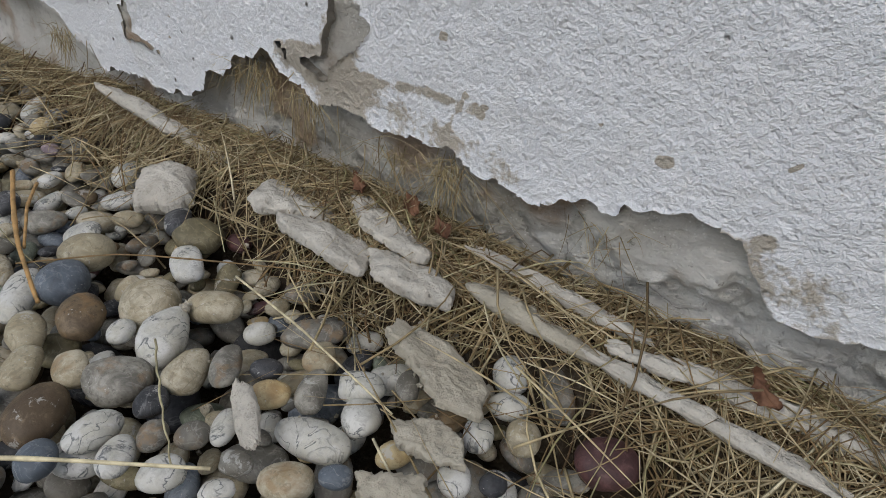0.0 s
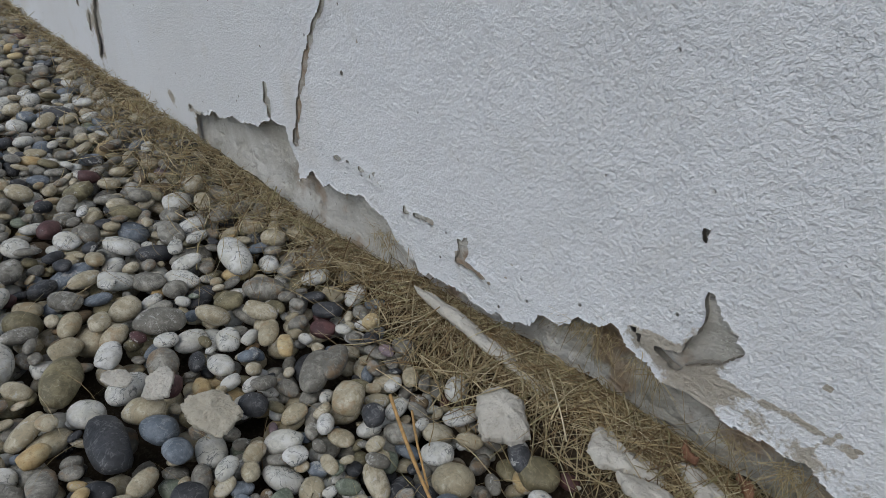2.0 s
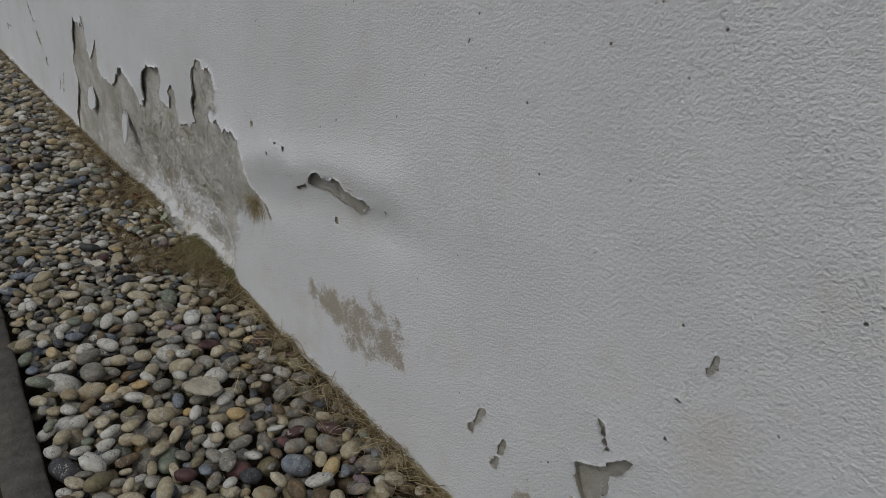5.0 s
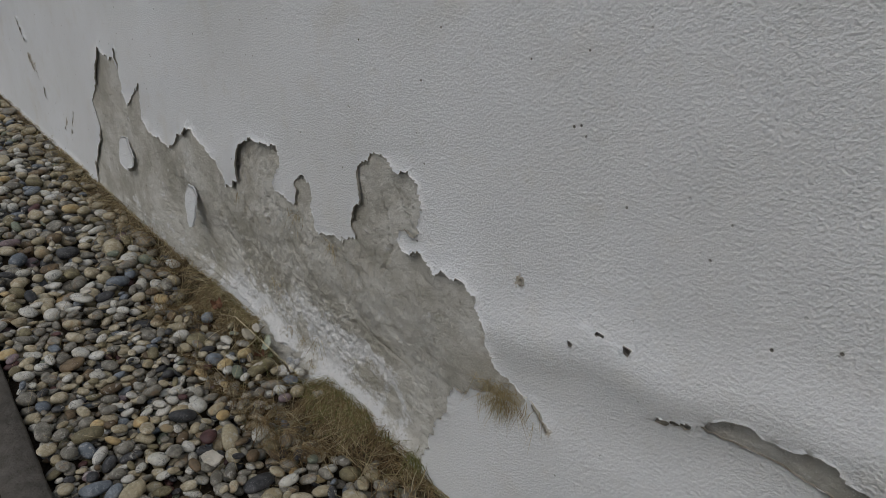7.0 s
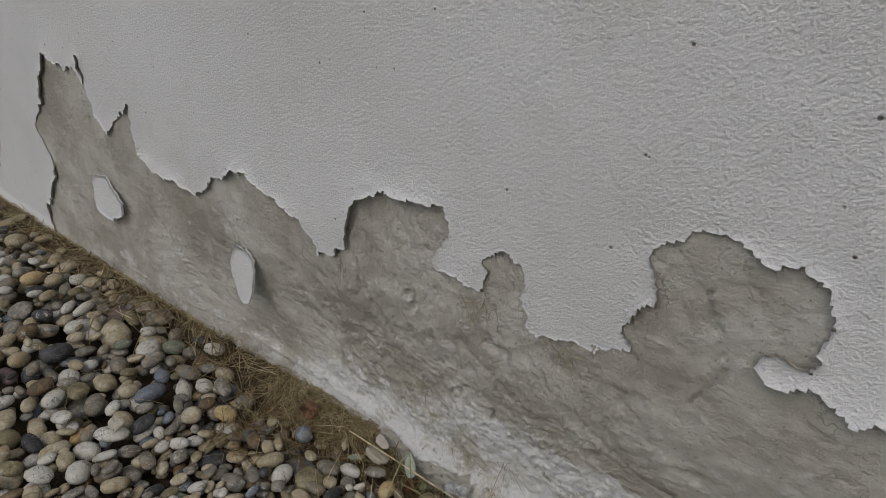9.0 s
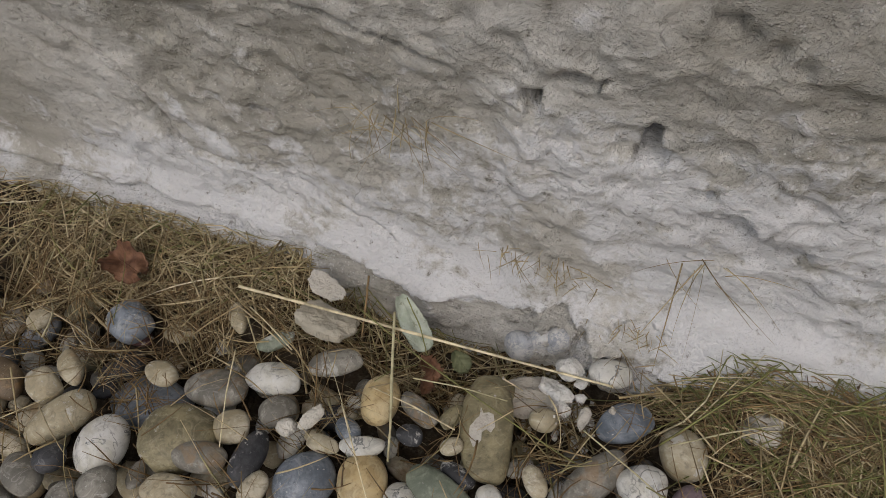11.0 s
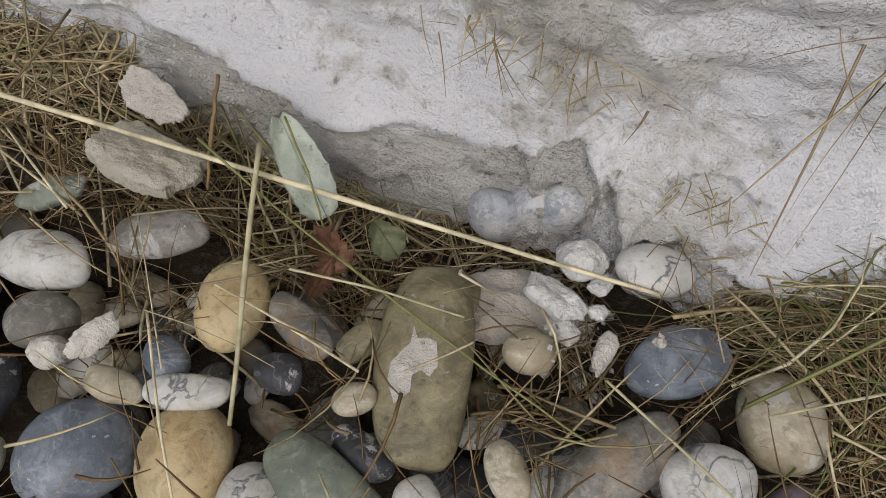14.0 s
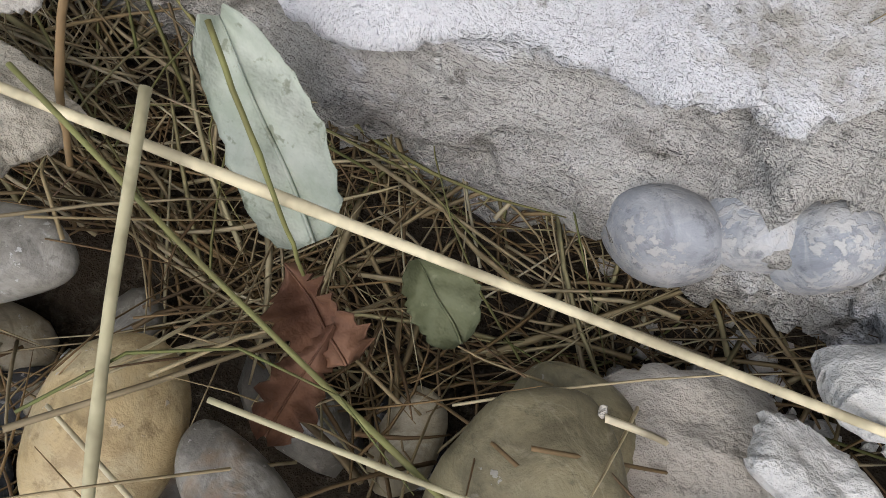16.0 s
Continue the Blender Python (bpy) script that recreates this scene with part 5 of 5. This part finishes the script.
for n, (x, y, length, width, yaw) in enumerate([(-0.36, -0.29, 0.026, 0.018, 20), (-0.335, -0.265, 0.038, 0.024, -30), (-2.43, -0.24, 0.034, 0.026, 20), (-2.02, -0.16, 0.026, 0.020, -20), (-3.05, -0.24, 0.024, 0.02, 15)]):
    fragment("paint_chip", x, y, 0.026, length, width, 0.004, yaw, CHALK, "small white flake of paint on the pebbles", 361 + n, 4, 3, PIECES)

# ---- the corner at the end of the walk ----
fragment("mortar_crust", -2.723, -0.033, 0.012, 0.036, 0.022, 0.006, -8, FLAKE, "grey-white crust of old mortar under dry straw", 371, 4, -12, PIECES)
fragment("paint_flake", -2.7345, -0.012, 0.014, 0.026, 0.014, 0.002, -15, CHALK, "curled chalky paint flake on the straw", 372, 12, 10, PIECES)
fragment("plaster_chip", -2.7035, -0.090, 0.014, 0.017, 0.008, 0.003, 60, CHALK, "upright chip of white plaster between pebbles", 373, 0, 30, PIECES)
fragment("plaster_chip", -2.571, -0.044, 0.010, 0.014, 0.006, 0.004, 80, CHALK, "upright chip of white plaster between pebbles", 374, 10, 30, PIECES)
fragment("mortar_chip", -2.716, -0.098, 0.010, 0.011, 0.010, 0.008, 10, CHALK, "grey crumb of old mortar beside a pebble", 375, 0, 0, PIECES)
LIME = mortar_material("white_lime", (0.72, 0.71, 0.68), (0.54, 0.53, 0.49), 420)
for n, (x, y, z, length, width, thick, yaw, pitch, roll) in enumerate([(-2.584, -0.017, 0.007, 0.015, 0.013, 0.010, 30, 10, -35), (-2.576, -0.021, 0.004, 0.009, 0.007, 0.006, 70, 0, -15), (-2.588, -0.031, 0.006, 0.019, 0.012, 0.008, -20, 5, -20), (-2.583, -0.038, 0.002, 0.008, 0.010, 0.005, 60, 0, 10), (-2.575, -0.030, 0.003, 0.007, 0.005, 0.004, 0, 0, 10)]):
    fragment("lime_lump", x, y, z, length, width, thick, yaw, LIME, "bright white crumbled lump of lime at the wall foot", 381 + n, pitch, roll, PIECES)
fragment("mortar_lump", -2.599, -0.034, -0.004, 0.038, 0.026, 0.013, 20, BREAK, "sandy lump of crumbled mortar at the wall foot", 391, 0, -10, PIECES)
fragment("mortar_lump", -2.484, -0.020, 0.006, 0.022, 0.020, 0.014, 60, CHALK, "pale rough lump of mortar half hidden by grass", 392, 0, -25, PIECES)


def crumbs(name, x, y, spread, count, mat, label, seed):
    """A spill of tiny broken bits lying on the stones and the litter."""
    r = np.random.RandomState(seed)
    v, f = ICO[2]
    V, F = [], []
    for i in range(count):
        size = 0.0006 + 0.0020 * r.rand() ** 3
        p = np.sign(v) * np.abs(v) ** 0.6 * (1 + 0.22 * r.randn(len(v), 1)) * size * r.uniform(0.6, 1.3, 3)
        at = np.array((x + spread * r.randn(), y + spread * 0.9 * r.randn(), 0.0))
        at[1] = min(at[1], -0.006)
        at[2] = BED.height(at[:1], at[1:2])[0] + 0.4 * size + 0.004 * math.exp(-((at[0] - x) ** 2 + (at[1] - y) ** 2) / (0.7 * spread) ** 2)
        V.append(p + at)
        F.append(f + i * len(v))
    me = mesh_from(name, np.concatenate(V), tris=np.concatenate(F), mats=[mat], smooth_shade=False)
    return tagged(new(name, me), label, "plaster crumbs", kind="stuff")


crumbs("lime_crumbs", -2.584, -0.027, 0.008, 150, LIME, "white crumbs of lime spilled at the wall foot", 601)
crumbs("mortar_crumbs", -2.600, -0.030, 0.014, 130, BREAK, "sandy crumbs of mortar among pebbles and straw", 602)
crumbs("mortar_crumbs", 0.06, -0.05, 0.06, 120, FLAKE, "sandy crumbs of mortar among pebbles and straw", 604)


def stone_at(x, y, z, a, b, c, yaw, mat, label, seed):
    me = mesh_from("stone", pebble_shape(4, seed, 0.10), tris=ICO[4][1], mats=[mat])
    ob = new("stone", me)
    ob.matrix_world = Matrix.LocRotScale((x, y, z), Euler((0.2, 0.1, radians(yaw))), (a, b, c))
    return tagged(ob, label, "stone", "stones stuck in the footing")


DUSTED = pebble_material("lime_dusted_stone", (0.50, 0.51, 0.53), (0.36, 0.385, 0.42), (0.62, 0.62, 0.60), 0.7, (0.62, 0.62, 0.61), 0.8)
for n, (x, y, z, a, b, c, yaw) in enumerate([(-2.615, -0.001, -0.010, 0.0115, 0.009, 0.0165, 0), (-2.6045, 0.003, -0.006, 0.0085, 0.008, 0.0145, 20), (-2.595, 0.003, -0.001, 0.0085, 0.0080, 0.0130, 40)]):
    stone_at(x, y, z, a, b, c, yaw, DUSTED, "blue-grey stone dusted with lime in the footing", 401 + n)
tagged(stone_at(-2.617, -0.038, -0.004, 0.013, 0.009, 0.008, -25, KINDS["olive"][0], "flat olive-grey stone under the long pebble", 405))


# ---- single stalks ----
def stalk(points, width, mat, label, wiggle=0.0, seed=0, name="straw_stalk"):
    p = np.array(points, float)
    t = np.linspace(0, len(p) - 1, 14)
    q = np.stack([np.interp(t, np.arange(len(p)), p[:, k]) for k in range(3)], 1)
    q = np.concatenate([q[:1], (q[:-2] + 2 * q[1:-1] + q[2:]) / 4, q[-1:]])
    r = np.random.RandomState(seed)
    q[1:-1] += wiggle * r.randn(12, 3)
    tan = np.gradient(q, axis=0)
    tan /= np.linalg.norm(tan, axis=1)[:, None]
    side = np.cross(tan, (0.1, 0.3, 1.0))
    side /= np.linalg.norm(side, axis=1)[:, None]
    up = np.cross(side, tan)
    n = 8
    w = width / 2 * (1 - 0.25 * np.linspace(0, 1, 14))
    w = w * (1 + 0.25 * np.exp(-(((np.arange(14) - 6) / 0.7) ** 2)))
    V = np.concatenate([q[i] + w[i] * (np.cos(a) * side[i] + np.sin(a) * up[i])[None] for i in range(14) for a in np.linspace(0, 2 * math.pi, n, endpoint=False)])
    Q = [(i * n + k, i * n + (k + 1) % n, (i + 1) * n + (k + 1) % n, (i + 1) * n + k) for i in range(13) for k in range(n)]
    V = np.concatenate([V, q[:1], q[-1:]])
    T = [(k + 1 if k + 1 < n else 0, k, 14 * n) for k in range(n)] + [(13 * n + k, 13 * n + (k + 1) % n, 14 * n + 1) for k in range(n)]
    me = mesh_from(name, V, Q, T, mats=[mat])
    return tagged(new(name, me), label, "straw", "single straw stalks")


PALE = straw_material("pale_straw", [(0.0, (0.72, 0.64, 0.42)), (1.0, (0.72, 0.64, 0.42))])
TAN = straw_material("tan_stem", [(0.0, (0.46, 0.28, 0.11)), (1.0, (0.46, 0.28, 0.11))])
DULL = straw_material("dull_straw", [(0.0, (0.48, 0.44, 0.27)), (1.0, (0.48, 0.44, 0.27))])
STALK = "long pale straw stalk lying over pebbles and grass"
stalk([(-2.775, -0.0365, 0.0295), (-2.72, -0.033, 0.0255), (-2.656, -0.0285, 0.019), (-2.5862, -0.023, 0.0113), (-2.56, -0.021, 0.009)], 0.0017, PALE, STALK)
stalk([(-2.6815, -0.026, 0.031), (-2.6725, -0.052, 0.0265), (-2.6615, -0.083, 0.018), (-2.6575, -0.098, 0.012)], 0.0016, DULL, "stiff upright dry stalk over a yellow pebble")
stalk([(0.000, -0.105, 0.030), (0.06, -0.113, 0.034), (0.128, -0.122, 0.030)], 0.0013, PALE, STALK)
stalk([(-0.02, -0.275, 0.036), (0.04, -0.228, 0.036), (0.09, -0.188, 0.030)], 0.0020, PALE, STALK)
stalk([(0.016, -0.163, 0.036), (0.045, -0.180, 0.034), (0.075, -0.196, 0.028)], 0.0011, DULL, STALK, 0.0003, 3)
stalk([(-0.195, -0.132, 0.034), (-0.155, -0.150, 0.034), (-0.11, -0.168, 0.034), (-0.062, -0.182, 0.028)], 0.0030, TAN, "tan woody stem lying on the pebbles", 0.0001, 4)
stalk([(-0.172, -0.128, 0.032), (-0.145, -0.146, 0.035), (-0.108, -0.166, 0.032)], 0.0022, TAN, "tan woody stem lying on the pebbles", 0.0001, 5)
stalk([(-0.10, -0.175, 0.030), (-0.06, -0.135, 0.034), (0.02, -0.085, 0.034), (0.05, -0.07, 0.034)], 0.0010, ROOTS, "thin dark twig over the pebbles", 0.0001, 6)
stalk([(-2.70, -0.03, 0.030), (-2.66, -0.044, 0.022), (-2.60, -0.062, 0.016), (-2.57, -0.07, 0.014)], 0.0008, GREENSTRAW, "olive-green grass blade across the straw", 0.0001, 7)
stalk([(-2.705, -0.008, 0.032), (-2.70, -0.028, 0.022), (-2.70, -0.036, 0.012)], 0.0013, ROOTS, "dark dry blade standing at the wall foot", 0.0001, 8)
stalk([(-2.678, -0.016, 0.033), (-2.666, -0.028, 0.026), (-2.660, -0.036, 0.012)], 0.0008, GREENSTRAW, "dark green grass blade over a pale leaf", 0.0001, 9)
for n, (x, y, dx, dy) in enumerate([(-2.63, -0.075, -0.05, 0.01), (-2.57, -0.055, 0.06, -0.03), (-2.69, -0.08, 0.04, -0.05), (-2.53, -0.05, 0.05, 0.03), (-2.73, -0.06, -0.04, 0.02), (-2.66, -0.055, 0.05, 0.005), (-2.76, -0.07, 0.02, -0.05), (-0.02, -0.085, 0.05, 0.03), (0.09, -0.055, -0.06, 0.02), (-0.09, -0.055, 0.05, -0.03), (0.15, -0.05, 0.06, 0.01), (0.04, -0.06, -0.03, -0.04)]):
    stalk([(x, y, 0.020), (x + dx / 2, y + dy / 2, 0.021), (x + dx, y + dy, 0.016)], 0.0008, (PALE, DULL)[n % 2], "short broken straw stalk on the litter", 0.0, 20 + n)


# ---- leaves ----
def leaf_material(name, a, b, vein):
    m, nt, bs = material(name, 0.7, 0.25)
    k = Net(nt)
    at = k.coords()
    col = k.mix(k.ramp(k.noise(at, 130, 4, 0.6), [(0.35, 0.0), (0.65, 1.0)]), a, b)
    col = k.mix(k.ramp(k.noise(at, 420, 3), [(0.62, 0.0), (0.7, 0.6)]), col, vein)
    k.set(bs, "Base Color", col)
    k.set(bs, "Normal", k.bump(k.noise(at, 300, 3), 0.5, 0.0015))
    return m


def leaf(tip, base, width, normal, mat, label, seed, curl=0.2, notch=0.12, name="leaf", blunt=0.7):
    """A blade between base and tip, with a midrib, side veins, a toothed rim and a thickness."""
    r = np.random.RandomState(seed)
    tip, base, nrm = Vector(tip), Vector(base), Vector(normal).normalized()
    along = tip - base
    length = along.length
    along.normalize()
    nrm = (nrm - along * nrm.dot(along)).normalized()
    across = along.cross(nrm)
    nu, nv = 26, 17
    V = []
    for i in range(nu):
        u = i / (nu - 1)
        half = width / 2 * math.sin(math.pi * min(1, u ** 0.75 * 0.97 + 0.02)) ** blunt * (1 + notch * r.randn() * 0.6)
        for j in range(nv):
            v = 2 * j / (nv - 1) - 1
            h = 0.10 * width * abs(v) + curl * width * (v * v) * math.sin(u * 5 + seed) + 0.06 * width * math.sin(u * 9 + abs(v) * 4 + seed)
            h -= 0.05 * width * math.exp(-((math.sin((u - 0.25 * abs(v)) * 22)) ** 2) * 6) * abs(v)
            h += curl * length * 0.5 * (u - 0.5) ** 2
            V.append(base + along * (u * length) + across * (v * half) + nrm * h)
    V = np.array([p[:] for p in V])
    back = V - np.array(nrm[:]) * 0.0004
    q = grid_quads(nu, nv).reshape(-1, 4)
    rim = [i * nv for i in range(nu)] + [(nu - 1) * nv + j for j in range(1, nv)] + [i * nv + nv - 1 for i in range(nu - 2, -1, -1)] + [j for j in range(nv - 2, 0, -1)]
    n = len(V)
    side = [(a, b, b + n, a + n) for a, b in zip(rim, rim[1:] + rim[:1])]
    me = mesh_from(name, np.concatenate([V, back]), np.concatenate([q, q[:, ::-1] + n, side]), mats=[mat])
    ob = tagged(new(name, me), label, "leaf")
    mid = V.reshape(nu, nv, 3)[:, nv // 2] + np.array(nrm[:]) * 0.0003
    ring, rq, rt = blade(mid, 0.05 * width, 0.5)
    rib = new("midrib", mesh_from("midrib", ring, rq, rt, mats=[mat]))
    rib.parent = ob
    tagged(rib, "raised paler midrib")
    return ob


PALELEAF = leaf_material("pale_green_leaf", (0.33, 0.37, 0.29), (0.46, 0.49, 0.41), (0.13, 0.14, 0.08))
BROWNLEAF = leaf_material("brown_leaf", (0.10, 0.048, 0.028), (0.20, 0.105, 0.06), (0.06, 0.03, 0.018))
GREENLEAF = leaf_material("mossy_green_leaf", (0.10, 0.11, 0.055), (0.15, 0.16, 0.09), (0.22, 0.23, 0.14))
leaf((-2.6870, -0.0085, 0.0200), (-2.6630, -0.0300, 0.0060), 0.0150, (0.30, -0.40, 0.85), PALELEAF, "pale grey-green fallen leaf leaning on the wall foot", 2, 0.10, 0.05, blunt=0.38)
leaf((-2.6640, -0.0350, 0.0085), (-2.6500, -0.0440, 0.0060), 0.010, (0.1, -0.3, 0.9), BROWNLEAF, "curled red-brown dry leaf in the straw", 5, 0.6, 0.3)
leaf((-2.6540, -0.0400, 0.0080), (-2.6560, -0.0570, 0.0060), 0.008, (0.3, -0.1, 0.9), BROWNLEAF, "curled red-brown dry leaf in the straw", 7, 0.7, 0.35)
leaf((-2.6480, -0.0260, 0.0060), (-2.6370, -0.0340, 0.0030), 0.011, (0.1, -0.4, 0.8), GREENLEAF, "small moss-green leaf in the straw", 9, 0.2)
leaf((-2.88, -0.030, 0.012), (-2.85, -0.040, 0.016), 0.022, (0.1, -0.2, 0.9), BROWNLEAF, "curled red-brown dry leaf in the straw", 11, 0.4, 0.2)
for n, (x, y) in enumerate([(0.03, 0.004), (0.06, -0.004), (-0.01, 0.0), (0.245, -0.012)]):
    leaf((x, y, 0.046), (x + 0.016, y - 0.010, 0.040), 0.009, (0.2, -0.4, 0.8), BROWNLEAF, "curled red-brown dry leaf in the straw", 31 + n, 0.5, 0.3)


# ---- plaster flakes still hanging on the wall ----
def wall_flake(x, z, w, h, seed, out):
    n, rings = 36, 6
    r = np.random.RandomState(seed)
    th = np.linspace(0, 2 * math.pi, n, endpoint=False)
    rad = 1 + 0.10 * np.cos(2 * th + r.rand() * 6) + 0.10 * np.cos(3 * th + r.rand() * 6) + 0.04 * r.randn(n)
    V = []
    for back in (0.0, 0.0035):
        for k in range(rings):
            f = k / (rings - 1)
            px, pz = x + rad * np.cos(th) * w / 2 * f, z + rad * np.sin(th) * h / 2 * f
            V.append(np.stack([px, -0.002 - out * (1 - (pz - z + h / 2) / h) + 0.002 * fbm(px, pz, 0.02, 2, 5) + back, pz], 1))
    V, Q = np.concatenate(V), []
    for s in (0, 1):
        for k in range(rings - 1):
            a = (s * rings + k) * n + np.arange(n)
            b = (s * rings + k) * n + (np.arange(n) + 1) % n
            q = np.stack([a, b, b + n, a + n], 1)
            Q.append(q[:, ::-1] if s == 0 else q)
    a, b = (rings - 1) * n + np.arange(n), (rings - 1) * n + (np.arange(n) + 1) % n
    Q.append(np.stack([a, b, b + rings * n, a + rings * n], 1))
    me = mesh_from("plaster_flake", V, np.concatenate(Q), mats=[PAINT])
    float_attr(me, "wear", np.zeros(len(V)))
    ob = new("plaster_flake", me)
    ob.parent = WALL
    tagged(ob, "loose white flake of plaster hanging off the base coat")


wall_flake(-3.033, 0.181, 0.062, 0.088, 1, 0.012)
wall_flake(-3.452, 0.185, 0.115, 0.075, 2, 0.012)


# ---- tufts caught in the broken plaster ----
def tuft(x, y, z, count, length, mats, label, seed, spread=0.02, down=0.6):
    r = np.random.RandomState(seed)
    V, Q, T, M, n = [], [], [], [], 0
    for _ in range(count):
        L = length * r.uniform(0.4, 1.0)
        s = np.linspace(0, 1, 6)[:, None]
        d = np.array([r.normal(0, 0.8), -abs(r.normal(0, 0.35)), -down + r.normal(0, 0.6)])
        d /= np.linalg.norm(d)
        p = np.array([x + r.normal(0, spread), y + r.uniform(-0.004, 0.004), z + r.normal(0, spread * 0.4)]) + d * L * s
        p = p + np.array([r.normal(0, 0.3), -0.1, -0.3 * abs(r.normal())]) * L * s * s
        p[:, 1] = np.minimum(p[:, 1], y + 0.004)
        ring, q, t = blade(p, r.uniform(0.0004, 0.0009))
        V.append(ring), Q.append(q + n), T.append(t + n)
        n += len(ring)
    me = mesh_from("grass_tuft", np.concatenate(V), np.concatenate(Q), np.concatenate(T), mats=mats)
    tagged(new("grass_tuft", me), label, "dry grass", "tufts caught in the plaster", "stuff")


TUFT = "thin tuft of dry grass caught in the broken plaster"
for n, (x, y, z, count, length) in enumerate([
    (-2.10, 0.002, 0.238, 260, 0.035), (-2.08, 0.0, 0.245, 120, 0.03), (-2.592, 0.004, 0.312, 26, 0.03), (-2.48, 0.004, 0.292, 26, 0.03), (-2.823, 0.006, 0.275, 20, 0.025), (-2.688, 0.012, 0.135, 30, 0.03),
    (-2.535, 0.010, 0.085, 12, 0.05), (-2.60, 0.016, 0.045, 36, 0.010), (-2.555, 0.008, 0.020, 36, 0.014), (-2.24, -0.002, 0.03, 90, 0.04), (-2.32, 0.0, 0.02, 60, 0.04), (-0.10, 0.004, 0.092, 70, 0.035), (-0.055, 0.004, 0.088, 50, 0.045),
    (0.06, 0.006, 0.075, 90, 0.04), (0.02, 0.006, 0.07, 40, 0.04), (0.16, 0.006, 0.075, 22, 0.03), (-0.37, -0.002, 0.055, 70, 0.03), (-0.13, 0.004, 0.085, 40, 0.02), (-2.62, 0.010, 0.062, 24, 0.02), (0.30, 0.0, 0.05, 30, 0.04),
]):
    tuft(x, y, z, count, length, [GREENSTRAW if n in (9, 10) else STRAW], TUFT, 500 + n, 0.010 if count < 100 else 0.018)


# upright grass at the foot, and green beyond the kerb
def sward(name, count, area, height, mat, label, seed, lean=0.5):
    r = np.random.RandomState(seed)
    V, Q, T, n = [], [], [], 0
    for _ in range(count):
        x, y, z = area(r)
        h = height * r.uniform(0.4, 1.0)
        a = r.uniform(0, 6.28)
        s = np.linspace(0, 1, 5)[:, None]
        p = np.array([x, y, z]) + np.array([0, 0, h]) * s + np.array([math.cos(a), math.sin(a) - 0.4, -0.35]) * h * lean * r.uniform(0.3, 1.5) * s * s
        p[:, 1] = np.minimum(p[:, 1], 0.0)
        ring, q, t = blade(p, r.uniform(0.0007, 0.0014))
        V.append(ring), Q.append(q + n), T.append(t + n)
        n += len(ring)
    me = mesh_from(name, np.concatenate(V), np.concatenate(Q), np.concatenate(T), mats=[mat])
    tagged(new(name, me), label, "grass", kind="stuff")


sward("grass_sprouts", 260, lambda r: (r.normal(-2.44, 0.035), -0.012 - abs(r.normal(0, 0.016)), -0.005), 0.032, GREENSTRAW, "olive-green grass sprouts at the wall foot", 61, 0.9)
sward("lawn_edge", 3000, lambda r: (x := r.uniform(-4.5, -0.8), kerb_line(x) - 0.058 - abs(r.normal(0, 0.05)), -0.012), 0.05, GREENSTRAW, "short green grass beyond the kerb", 62, 0.8)


# lime crust on the long pebble
def crust_on_long_pebble():
    stone = min((o for o in bpy.data.objects if o.name.startswith("pebble")), key=lambda o: (o.location - Vector((-2.617, -0.065, 0.005))).length)
    r = np.random.RandomState(8)
    v, f = ICO[4]
    inv = stone.matrix_world.inverted()
    top = [(stone.matrix_world @ p.co, p.index) for p in stone.data.vertices]
    V = np.array([p[:] for p, _ in top])
    x0, y0 = stone.location.x - 0.002, stone.location.y - 0.002
    q = np.hypot((V[:, 0] - x0) / 0.0055, (V[:, 1] - y0) / 0.0095) + 0.9 * fbm(V[:, 0], V[:, 1], 0.006, 3, 17)
    keep = (q < 1.0) & (V[:, 2] > stone.location.z)
    faces = f[keep[f].all(1)]
    used = np.unique(faces)
    remap = np.full(len(V), -1)
    remap[used] = np.arange(len(used))
    n = len(used)
    P = V[used] + np.array([0, 0, 0.0004])
    me = mesh_from("lime_crust", np.array([(inv @ Vector(p))[:] for p in P]), tris=remap[faces], mats=[CHALK])
    ob = new("lime_crust", me)
    ob.parent = stone
    tagged(ob, "whitish crust of lime stuck on the stone")


crust_on_long_pebble()
